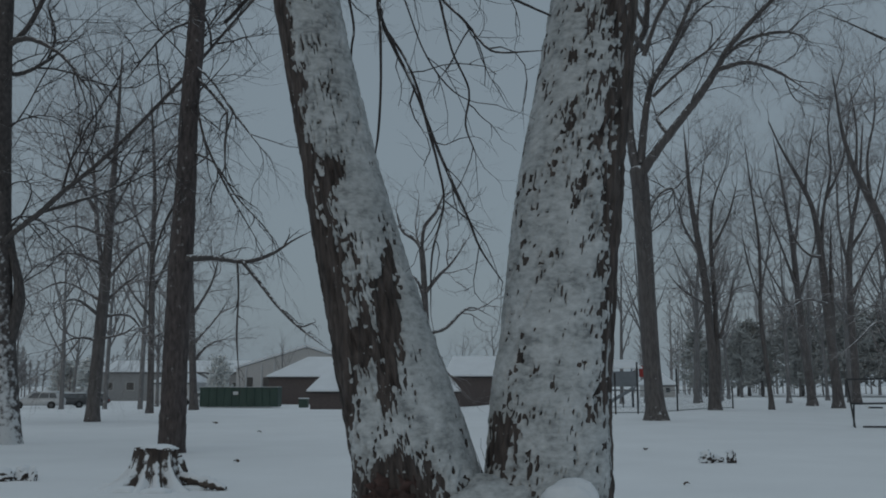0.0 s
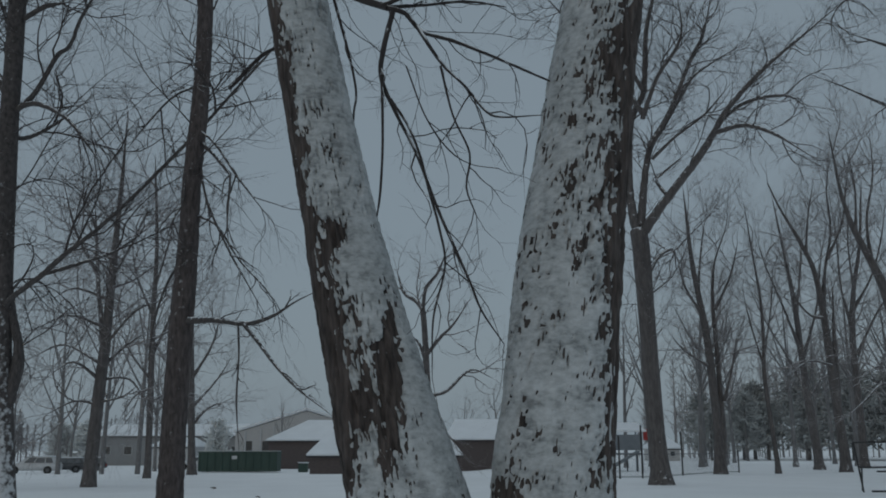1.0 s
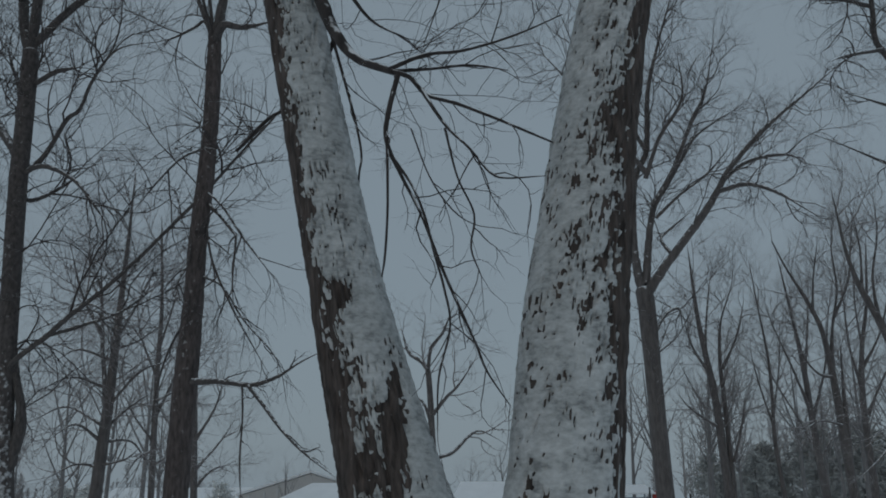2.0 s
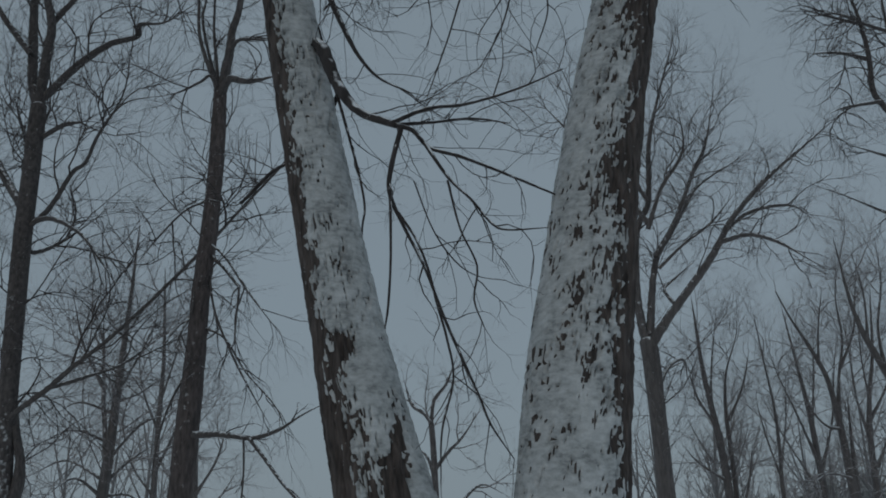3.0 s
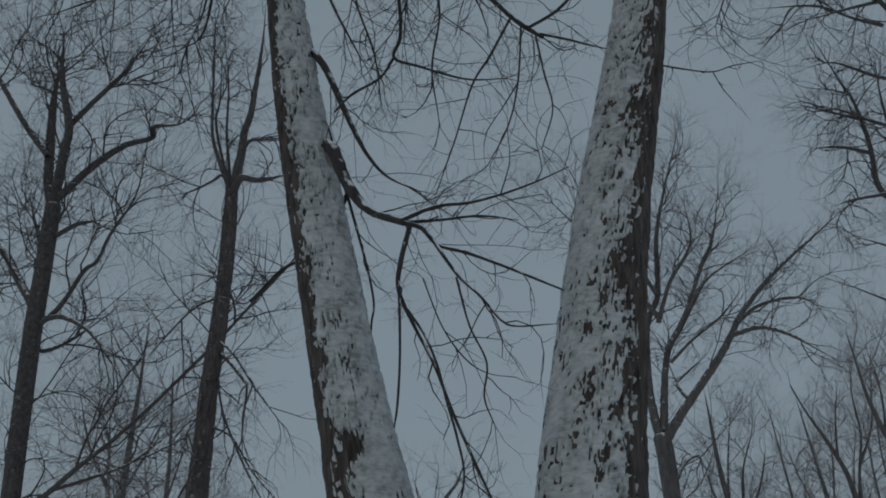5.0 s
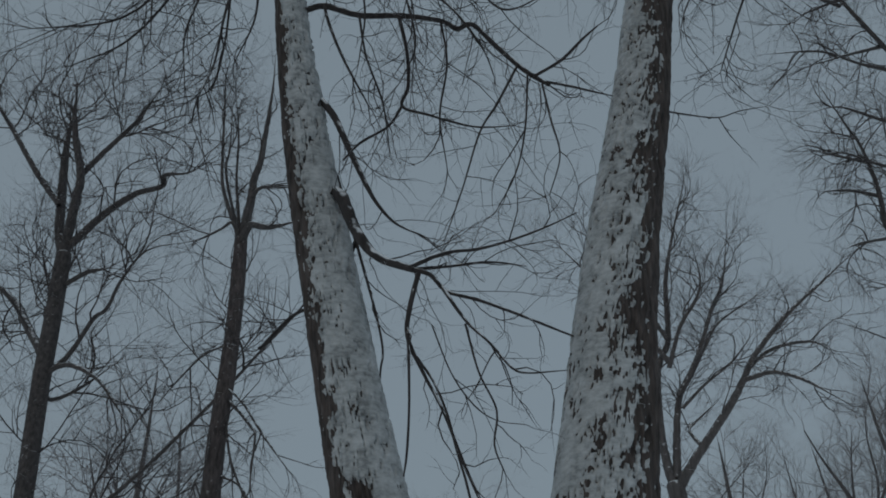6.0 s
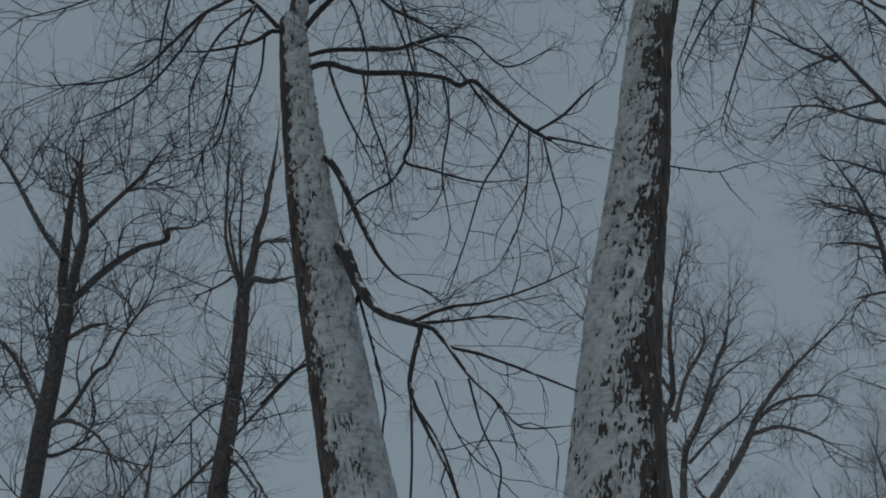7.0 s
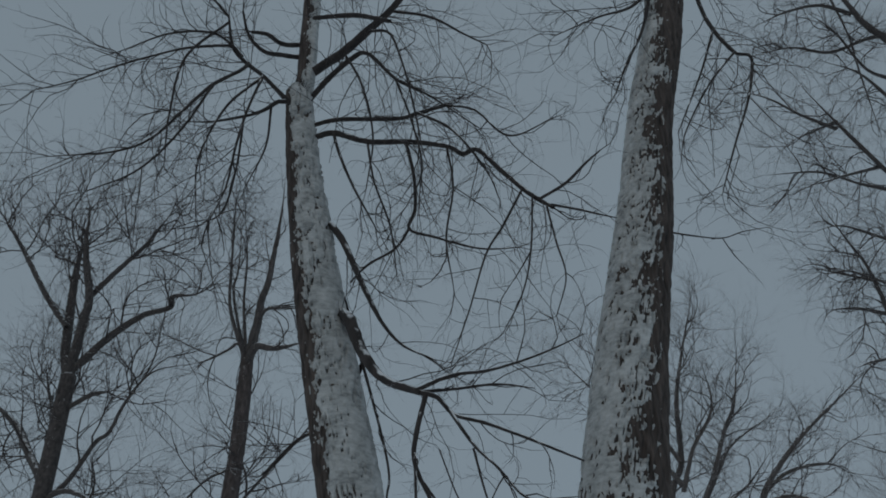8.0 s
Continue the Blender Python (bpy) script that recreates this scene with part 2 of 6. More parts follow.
def snow_coat(g, cover, parent, seed, label, thick=0.012, bare_spots=(), clear=0.84, rim=0.06, rise=(4.5, 0.045), grain=1.0):
    """Wind-driven snow on a trunk. cover: rows of height, and the degrees from -y (towards +x) between which the snow sits;
    bare_spots: x, z and half sizes of places where the bark is laid bare."""
    high_at = g["path"][:, 2]
    rows = np.array(cover)
    lo, hi = (np.radians(np.interp(high_at, rows[:, 0], rows[:, k]))[:, None] for k in (1, 2))
    az = np.arctan2(g["ring"][..., 0], -g["ring"][..., 1])
    edge = np.minimum(az - lo, hi - az) / 0.5
    cx, cy, z = g["cx"], g["cy"], g["z"]
    place = g["path"][:, None, :3] + g["ring"] * g["path"][:, None, 3:4]
    for x, zz, rx, rz in bare_spots:
        d = np.sqrt(((place[..., 0] - x) / rx) ** 2 + ((place[..., 2] - zz) / rz) ** 2)
        edge = np.where(place[..., 1] < g["path"][:, None, 1], np.minimum(edge, (d - 1) * 1.3), edge)
    round_ = az * g["path"][:, 3:4]
    big = fbm(round_ * 11, 0 * z, z * 5, seed + 1, 4) - 0.5
    cover_ = np.clip(edge + big * 2.0, -1.5, 1.0)
    # flecks of bark in slanting chains, gathered in clusters
    p, q = round_ * 0.87 - z * 0.5, round_ * 0.5 + z * 0.87
    warp = (fbm(round_ * 9, 0 * z, z * 9, seed + 8, 2) - 0.5) * 0.12
    p, q = (p + warp) * grain, (q - warp) * grain
    fl = fbm(p * 36, 0 * z, q * 14, seed + 2, 4)
    fine = fbm(round_ * 80 * grain, 0 * z, z * 42, seed + 3, 2)
    group = fbm(p * 7, 0 * z, q * 2.6, seed + 4, 2)
    near_edge = 1 - np.clip(edge, 0, 1.5) / 1.5
    field = 0.52 * fl + 0.24 * group + 0.32 * fine + rim * near_edge
    level = np.quantile(field[edge > 0], clear)
    field = field + rise[1] * np.clip((z - rise[0]) / 2.0, 0, 1)
    bare = np.clip((field - level) / 0.024, 0, 1)
    soft = fbm(p * 14, 0 * z, (z * 0.94 - round_ * 0.34) * 42, seed + 6, 3) - 0.5
    drift = fbm(round_ * 4, 0 * z, z * 2.5, seed + 7, 2) - 0.5
    high = np.where(cover_ > 0, np.sqrt(np.clip(cover_, 0, 1)), cover_) * thick + soft * 0.012 + drift * 0.008 - bare * (thick + 0.013)
    r = g["path"][:, 3:4] + g["lump"] + g["relief"] * 0.5 + high
    v = g["path"][:, None, :3] + g["ring"] * r[..., None]
    up = (high > -0.016).ravel()
    quads = g["quads"].reshape(-1, 4)
    quads = quads[up[quads].any(axis=1)]
    used, inv = np.unique(quads, return_inverse=True)
    # bark wholly under the packed snow is left out
    under = (r - g["r"] > 0.008).ravel()
    q = g["quads"].reshape(-1, 4)
    mesh_object("trunk", g["v"], q[~under[q].all(axis=1)], g["mat"], parent, True, g["label"])
    return mesh_object("snow_crust", v.reshape(-1, 3)[used], inv.reshape(-1, 4), TRUNK_SNOW, parent, True, label)


def tree(name, stem, limbs, label, bark, twig, seed, sides, thick, orders, step=0.3, relief=0.012, group="bare trees", crown=0.45, fine=1.0, trunk_bark=None):
    """A bare tree: trunk, limbs by their lines, and sprouting twigs. orders: the table for sprout."""
    rng = np.random.default_rng(seed)
    root = tagged(new(name), label, "tree", group)
    base = stem[0][2][0]
    root.location = (base[0], base[1], 0)
    back = Matrix.Translation((-base[0], -base[1], 0))
    tubes = Tubes()
    stem = [(a, b, [(x, y, z, r * (fine + 1) / 2) for x, y, z, r in rows]) for a, b, rows in stem]
    orders = [(n, long, thick * k) for (n, long), k in zip(orders, (3.9, 2.5, 1.75, 1.3))]
    for _, _, rows in stem:
        foot = list(rows)
        if foot[0][2] > -0.1:
            foot = [(foot[0][0], foot[0][1], -0.15, foot[0][3] * 1.1)] + foot
        (xa, ya, za, ra), (xb, yb, zb, rb) = foot[-2:]
        if rb > 0.13:
            # a forked head, rounded over
            lift = rb * 0.9 / (zb - za)
            foot += [(xb + (xb - xa) * lift * 0.3, yb, zb + rb * 0.3, rb * 0.72), (xb + (xb - xa) * lift * 0.5, yb, zb + rb * 0.5, 0.01)]
        elif name != "broken_top_tree":
            lift = min(2.4, 30 * rb) / (zb - za)
            foot += [(xb + (xb - xa) * lift, yb + (yb - ya) * lift, zb + (zb - za) * lift, 0.008)]
        bark_trunk(foot, step, sides, relief, "trunk", trunk_bark or bark, root, seed)
        sprout(rng, spline(rows, 0.5), tubes, [(orders[0][0] * 0.62, orders[0][1] * 1.2, orders[0][2])] + orders[1:], -0.25, 1.1, crown, 1)
    for _, (per, long, droop), rows in limbs:
        path = spline(rows, max(0.08, step * 0.8))
        path[:, 3] *= 1 + (fine - 1) * np.clip(np.linspace(0.2, 4, len(path)), 0, 1)
        path[:, 3] *= np.interp(np.linspace(0, 1, len(path)), (0, 0.65, 1), (1, 1, 0.35))
        path[:, :3] += rng.normal(size=(len(path), 3)) * path[:, 3:4] * 0.05
        one = Tubes()
        one.add(path, 8 if path[0, 3] > 0.05 else 6)
        one.build("limb", bark, root)
        sprout(rng, path, tubes, [(n, r * min(1, long), w) for n, r, w in orders], droop, kink=0.26)
    tagged(tubes.build("twig_mass", twig, root), kind="stuff")
    for ob in root.children:
        ob.matrix_parent_inverse = back
    return root


# ---- ground ----
def ground():
    side = np.r_[-900, -500, -260, -150, np.arange(-100, 100.1, 1.25), 150, 260, 500, 900]
    ahead = np.r_[-400, -150, -60, -20, np.arange(-8, 120.1, 1.0), 160, 240, 400, 800, 1600]
    x, y = np.meshgrid(side, ahead, indexing="ij")
    z = (fbm(x * 0.12, y * 0.12, 0 * x, 3, 3) - 0.5) * 0.12 + (fbm(x * 0.9, y * 0.9, 0 * x, 8, 2) - 0.5) * 0.03
    dip = np.clip((y - 60) / 18, 0, 1)
    z -= 0.8 * dip * dip * (3 - 2 * dip) * np.clip((11 - x) / 8, 0, 1)
    v = np.stack([x, y, z], -1).reshape(-1, 3)
    n, m = x.shape
    i, j = np.meshgrid(np.arange(n - 1), np.arange(m - 1), indexing="ij")
    q = np.stack([i * m + j, (i + 1) * m + j, (i + 1) * m + j + 1, i * m + j + 1], -1).reshape(-1, 4)
    tagged(mesh_object("ground", v, q, GROUND_SNOW), "level park lawn under fresh unbroken white snow", "ground", kind="structure")


ground()

# ---- the twin-stemmed tree ----
TWIN_STEMS = [
    ("left", (), [(0.018, 5, 0.137, 0.4953), (-0.06, 5, 0.583, 0.42), (-0.118, 5, 0.937, 0.366), (-0.18, 5, 1.244, 0.326), (-0.262, 5, 1.547, 0.3), (-0.348, 5, 1.86, 0.278), (-0.487, 5, 2.376, 0.241), (-0.64, 5, 3.027, 0.206), (-0.804, 5, 3.784, 0.189), (-0.968, 5, 4.59, 0.177), (-1.066, 5, 5.08, 0.166), (-1.15, 5, 5.56, 0.154), (-1.256, 5, 6.176, 0.131), (-1.345, 5, 6.85, 0.118), (-1.366, 5, 7.018, 0.107)]),
    ("right", (), [(0.423, 5, 0.137, 0.4953), (0.521, 5, 0.583, 0.3958), (0.572, 5, 0.997, 0.352), (0.588, 5, 1.244, 0.337), (0.606, 5, 1.547, 0.324), (0.642, 5, 1.86, 0.31), (0.692, 5, 2.367, 0.303), (0.748, 5, 2.832, 0.292), (0.832, 5, 3.38, 0.267), (0.899, 5, 3.832, 0.251), (1.035, 5, 4.53, 0.226), (1.138, 5, 5.0, 0.214), (1.247, 5, 5.5, 0.2), (1.34, 5, 6.0, 0.183), (1.462, 5, 6.635, 0.172), (1.63, 5, 7.285, 0.167), (1.773, 5, 7.94, 0.16), (1.965, 5, 9.008, 0.155)]),
    ("top", (), [(-1.347, 5, 6.905, 0.0783), (-1.324, 4.98, 7.231, 0.0731), (-1.331, 4.96, 7.709, 0.0709), (-1.338, 4.94, 8.145, 0.0681), (-1.416, 4.92, 9.523, 0.0528), (-1.605, 4.9, 11.353, 0.0312)]),
]

TWIN_LIMBS = [
    ("limb", (2.5, 0.5, 0.5), [(-0.9, 4.97, 4.86, 0.042), (-0.79, 4.8, 4.68, 0.045), (-0.748, 4.74, 4.566, 0.045), (-0.651, 4.64, 4.308, 0.0361), (-0.512, 4.52, 4.083, 0.0281), (-0.299, 4.4, 3.933, 0.0207)]),
    ("limb", (4.0, 0.4, 0.5), [(-0.337, 4.4, 3.945, 0.0143), (-0.127, 4.34, 4.004, 0.0127), (0.063, 4.28, 3.99, 0.0094), (0.234, 4.22, 4.005, 0.0077), (0.403, 4.16, 4.037, 0.0061), (0.602, 4.1, 4.102, 0.0031)]),
    ("limb", (4.0, 0.35, 0.4), [(-0.305, 4.4, 3.937, 0.0127), (-0.099, 4.467, 3.987, 0.0097), (0.13, 4.533, 4.042, 0.0082), (0.346, 4.6, 4.044, 0.0033)]),
    ("limb", (3.0, 0.35, 0.5), [(-0.299, 4.4, 3.933, 0.0159), (-0.209, 4.38, 3.892, 0.0142), (-0.115, 4.36, 3.774, 0.0124), (0.054, 4.34, 3.708, 0.0108), (0.263, 4.32, 3.609, 0.0091), (0.55, 4.3, 3.463, 0.0059)]),
    ("limb", (2.5, 0.3, 0.8), [(-0.146, 4.36, 3.809, 0.0125), (-0.01, 4.288, 3.559, 0.009), (0.103, 4.216, 3.407, 0.0073), (0.209, 4.144, 3.238, 0.007), (0.286, 4.072, 3.179, 0.0055), (0.47, 4, 3.161, 0.0027)]),
    ("limb", (3.0, 0.3, 0.8), [(-0.273, 4.4, 3.922, 0.0159), (-0.318, 4.378, 3.702, 0.0155), (-0.33, 4.356, 3.509, 0.0136), (-0.243, 4.333, 3.29, 0.0101), (-0.14, 4.311, 3.072, 0.0086), (-0.053, 4.289, 2.83, 0.0084), (0.017, 4.267, 2.651, 0.0084), (0.126, 4.244, 2.392, 0.0069), (0.179, 4.222, 2.25, 0.0054), (0.285, 4.2, 2.084, 0.0027)]),
    ("limb", (2.0, 0.25, 0.9), [(-0.323, 4.3, 3.501, 0.0105), (-0.321, 4.325, 3.377, 0.0087), (-0.317, 4.35, 3.115, 0.0072), (-0.328, 4.375, 2.884, 0.0072), (-0.345, 4.4, 2.767, 0.0043)]),
    ("limb", (2.0, 0.25, 0.9), [(-0.276, 4.3, 3.367, 0.0086), (-0.182, 4.271, 3.206, 0.0071), (-0.118, 4.243, 3.034, 0.007), (-0.075, 4.214, 2.851, 0.0069), (-0.025, 4.186, 2.659, 0.0068), (0.005, 4.157, 2.458, 0.0054), (-0.05, 4.129, 2.209, 0.0053), (-0.057, 4.1, 1.967, 0.0026)]),
    ("limb", (2.0, 0.25, 0.9), [(-0.017, 4.2, 3.504, 0.0071), (0.045, 4.2, 3.238, 0.0056), (0.128, 4.2, 3.034, 0.0056), (0.11, 4.2, 2.861, 0.0055), (0.159, 4.2, 2.714, 0.0027)]),
    ("limb", (2.0, 0.25, 0.9), [(-0.192, 4.2, 3.504, 0.0042), (-0.096, 4.225, 3.247, 0.0042), (0.017, 4.25, 3.08, 0.0042), (0.13, 4.275, 3.007, 0.0028), (0.272, 4.3, 2.991, 0.0028)]),
    ("limb", (2.0, 0.3, 0.7), [(-0.874, 5, 4.988, 0.0135), (-0.558, 5, 3.866, 0.0084), (-0.54, 5, 3.549, 0.0067), (-0.568, 5, 3.238, 0.005)]),
    ("limb", (3.0, 0.4, 0.7), [(-1.072, 5, 5.656, 0.0245), (-0.975, 4.943, 5.561, 0.0281), (-0.877, 4.886, 5.374, 0.0255), (-0.758, 4.829, 5.052, 0.0208), (-0.647, 4.771, 4.776, 0.0165), (-0.555, 4.714, 4.574, 0.0125), (-0.429, 4.657, 4.391, 0.0087), (-0.235, 4.6, 4.253, 0.0051)]),
    ("limb", (3.0, 0.4, 0.4), [(-0.61, 4.9, 4.331, 0.0162), (-0.696, 4.971, 4.478, 0.0184), (-0.767, 5.043, 4.372, 0.0147), (-0.884, 5.114, 4.145, 0.011), (-1.003, 5.186, 4.101, 0.011), (-1.161, 5.257, 4.057, 0.013), (-1.347, 5.329, 3.893, 0.0129), (-1.392, 5.4, 3.898, 0.0131)]),
    ("limb", (3.0, 0.5, 0.9), [(-1.243, 5, 6.483, 0.02), (-1.028, 4.911, 6.466, 0.0263), (-0.746, 4.822, 6.277, 0.0235), (-0.439, 4.733, 6.176, 0.0209), (-0.144, 4.644, 6.032, 0.0183), (-0.023, 4.556, 5.867, 0.0198), (0.075, 4.467, 5.817, 0.0175), (0.235, 4.378, 5.523, 0.0168), (0.399, 4.289, 5.246, 0.0161), (0.522, 4.2, 5.062, 0.0121)]),
    ("limb", (3.0, 0.35, 0.4), [(0.441, 4.2, 5.137, 0.0105), (0.598, 4.133, 5.197, 0.0104), (0.724, 4.067, 5.294, 0.0087), (0.817, 4, 5.34, 0.0052)]),
    ("limb", (2.0, 0.35, 0.4), [(0.506, 4.2, 5.089, 0.0087), (0.663, 4.233, 5.073, 0.0087), (0.786, 4.267, 5.059, 0.007), (0.916, 4.3, 5.044, 0.0035)]),
    ("limb", (3.0, 0.35, 0.8), [(-0.444, 4.7, 6.145, 0.0145), (-0.381, 4.683, 5.797, 0.014), (-0.365, 4.667, 5.473, 0.0136), (-0.404, 4.65, 5.29, 0.0114), (-0.228, 4.633, 5.198, 0.0094), (0.068, 4.617, 5.08, 0.0074), (0.324, 4.6, 5.066, 0.0037)]),
    ("limb", (3.0, 0.35, 0.7), [(-0.399, 4.6, 5.251, 0.0113), (-0.486, 4.6, 5.091, 0.0092), (-0.666, 4.6, 4.962, 0.0091), (-0.77, 4.6, 4.834, 0.0054)]),
    ("limb", (2.0, 0.3, 0.9), [(0.35, 4.3, 5.314, 0.009), (0.208, 4.275, 4.994, 0.0087), (0.095, 4.25, 4.764, 0.0068), (-0.017, 4.225, 4.352, 0.0048), (-0.118, 4.2, 4.012, 0.0031)]),
    ("limb", (2.0, 0.3, 0.9), [(0.402, 4.25, 5.204, 0.0071), (0.365, 4.233, 4.783, 0.0068), (0.293, 4.217, 4.45, 0.0049), (0.167, 4.2, 4.18, 0.0031)]),
    ("limb", (2.0, 0.3, 0.9), [(0.481, 4.2, 5.073, 0.0069), (0.512, 4.167, 4.768, 0.0067), (0.541, 4.133, 4.501, 0.0048), (0.461, 4.1, 4.217, 0.0031)]),
    ("limb", (4.0, 0.5, 0.8), [(-1.242, 5, 6.631, 0.018), (-0.98, 4.85, 6.543, 0.0197), (-0.524, 4.7, 6.381, 0.0169), (-0.343, 4.55, 6.28, 0.0165), (-0.112, 4.4, 6.2, 0.012)]),
    ("limb", (4.0, 0.6, 0.9), [(-1.326, 5, 7.212, 0.0425), (-1.023, 4.84, 7.277, 0.0419), (-0.775, 4.68, 7.373, 0.0369), (-0.577, 4.52, 7.409, 0.0295), (-0.34, 4.36, 7.615, 0.0249), (-0.058, 4.2, 7.891, 0.0159)]),
    ("limb", (4.0, 0.6, 0.9), [(-1.231, 4.7, 7.591, 0.0188), (-0.854, 4.55, 7.409, 0.0228), (-0.558, 4.4, 7.135, 0.0175)]),
    ("limb", (4.0, 0.6, 0.9), [(-1.278, 5, 6.914, 0.0253), (-1.111, 4.9, 7.063, 0.0254), (-0.919, 4.8, 7.177, 0.023), (-0.767, 4.7, 7.121, 0.0181), (-0.522, 4.6, 6.703, 0.0129), (-0.258, 4.5, 6.399, 0.0083), (0.1, 4.4, 5.95, 0.0039)]),
    ("limb", (4.0, 0.6, 0.8), [(-1.319, 5, 6.851, 0.0275), (-1.366, 4.917, 6.775, 0.0271), (-1.482, 4.833, 6.868, 0.0203), (-1.598, 4.75, 6.961, 0.018), (-1.745, 4.667, 7.056, 0.018), (-1.828, 4.583, 7.146, 0.0157), (-1.874, 4.5, 7.399, 0.0091)]),
    ("limb", (4.0, 0.5, 0.9), [(-1.407, 4.8, 6.715, 0.0199), (-1.448, 4.76, 6.675, 0.0198), (-1.545, 4.72, 6.541, 0.0151), (-1.672, 4.68, 6.447, 0.0128), (-1.883, 4.64, 6.365, 0.0085), (-2.071, 4.6, 6.33, 0.0042)]),
    ("limb", (4.0, 0.6, 0.8), [(-1.681, 4.6, 6.95, 0.0155), (-1.707, 4.517, 6.775, 0.0151), (-1.857, 4.433, 6.545, 0.0147), (-1.981, 4.35, 6.23, 0.0121), (-2.134, 4.267, 5.859, 0.0096), (-2.324, 4.183, 5.661, 0.0075), (-2.699, 4.1, 5.558, 0.0037)]),
    ("limb", (4.0, 0.5, 0.6), [(-1.79, 4.6, 7.102, 0.0135), (-1.833, 4.517, 7.068, 0.0133), (-2.094, 4.433, 6.967, 0.0109), (-2.278, 4.35, 6.811, 0.0085), (-2.551, 4.267, 6.591, 0.0083), (-2.751, 4.183, 6.368, 0.006), (-2.973, 4.1, 6.189, 0.0039)]),
    ("limb", (4.0, 0.5, 0.6), [(-1.371, 5, 7.453, 0.0241), (-1.513, 4.9, 7.375, 0.0213), (-1.648, 4.8, 7.318, 0.0187), (-1.76, 4.7, 7.41, 0.014), (-1.806, 4.6, 7.591, 0.0093)]),
    ("limb", (3.0, 0.4, 0.6), [(-1.369, 5, 7.612, 0.0219), (-1.517, 4.867, 7.479, 0.0214), (-1.616, 4.733, 7.448, 0.0187), (-1.699, 4.6, 7.322, 0.0137)]),
    ("limb", (4.0, 0.5, 1.0), [(-1.548, 4.6, 6.794, 0.0131), (-1.587, 4.5, 6.355, 0.0104), (-1.591, 4.4, 5.92, 0.0098), (-1.577, 4.3, 5.421, 0.0074), (-1.609, 4.2, 5.06, 0.0053)]),
    ("limb", (3.0, 0.4, 0.9), [(-0.724, 4.5, 7.153, 0.0133), (-0.564, 4.475, 7.079, 0.011), (-0.445, 4.45, 6.658, 0.0084), (-0.354, 4.425, 6.154, 0.008), (-0.303, 4.4, 5.79, 0.0039)]),
    ("limb", (3.0, 0.4, 0.9), [(-0.95, 4.7, 7.133, 0.0113), (-0.785, 4.633, 6.692, 0.0108), (-0.668, 4.567, 6.086, 0.0081), (-0.686, 4.5, 5.524, 0.0038)]),
    ("limb", (3.0, 0.4, 0.9), [(-0.511, 4.5, 6.594, 0.0105), (-0.376, 4.467, 6.085, 0.008), (-0.304, 4.433, 5.624, 0.0076), (-0.399, 4.4, 5.281, 0.0037)]),
    ("limb", (3.0, 0.4, 0.9), [(-1.005, 4.8, 6.357, 0.0129), (-0.937, 4.733, 6.089, 0.0125), (-0.804, 4.667, 5.698, 0.0099), (-0.626, 4.6, 5.275, 0.0057)]),
    ("limb", (3.0, 0.4, 0.9), [(-0.727, 4.7, 6.16, 0.0104), (-0.654, 4.633, 5.714, 0.0079), (-0.524, 4.567, 5.254, 0.0075), (-0.464, 4.5, 4.817, 0.0035)]),
    ("limb", (3.0, 0.4, 0.9), [(-0.14, 4.5, 5.896, 0.0099), (-0.098, 4.467, 5.493, 0.0075), (-0.147, 4.433, 5.042, 0.0072), (-0.109, 4.4, 4.65, 0.0034)]),
    ("limb", (3.0, 0.4, 0.8), [(-0.34, 4.5, 6.229, 0.0102), (-0.096, 4.4, 5.95, 0.0098), (0.122, 4.3, 5.485, 0.0074), (0.196, 4.2, 5.135, 0.0035)]),
    ("limb", (3.0, 0.4, 0.5), [(-0.132, 4.4, 6.19, 0.01), (0.065, 4.3, 6.032, 0.0078), (0.278, 4.2, 5.684, 0.0074), (0.552, 4.1, 5.715, 0.0037)]),
    ("limb", (3.0, 0.4, 0.8), [(-0.587, 4.6, 7.511, 0.0138), (-0.261, 4.567, 7.377, 0.0114), (0.006, 4.533, 7.113, 0.0088), (0.185, 4.5, 6.93, 0.0043)]),
    ("limb", (3.0, 0.4, 0.8), [(-1.865, 4.5, 7.329, 0.0113), (-2.097, 4.4, 6.826, 0.0107), (-2.073, 4.3, 6.122, 0.0079), (-1.976, 4.2, 5.524, 0.0037)]),
    ("limb", (3.0, 0.4, 0.5), [(-1.736, 4.6, 7.032, 0.0111), (-1.96, 4.5, 7.197, 0.0112), (-2.274, 4.4, 7.097, 0.0088), (-2.556, 4.3, 6.802, 0.0042)]),
    ("limb", (3.0, 0.4, 0.9), [(-1.548, 4.6, 6.794, 0.0131), (-1.755, 4.5, 6.365, 0.0104), (-1.838, 4.4, 5.774, 0.0078), (-1.748, 4.3, 5.229, 0.0036)]),
    ("limb", (3.0, 0.4, 0.9), [(-1.679, 4.7, 6.468, 0.0107), (-1.645, 4.633, 5.922, 0.0081), (-1.661, 4.567, 5.451, 0.0077), (-1.75, 4.5, 5.281, 0.0037)]),
    ("limb", (3.0, 0.3, 0.9), [(-1.512, 4.8, 6.658, 0.011), (-1.495, 4.75, 6.189, 0.0084), (-1.588, 4.7, 5.737, 0.004)]),
    ("limb", (3.0, 0.4, 0.7), [(-1.843, 4.4, 6.508, 0.0104), (-1.964, 4.3, 5.952, 0.0097), (-2.14, 4.2, 5.507, 0.0074), (-2.395, 4.1, 5.242, 0.0035)]),
    ("limb", (3.0, 0.5, 0.4), [(-1.874, 4.5, 7.399, 0.0114), (-2.068, 4.35, 7.576, 0.0091), (-2.318, 4.2, 7.682, 0.0068)]),
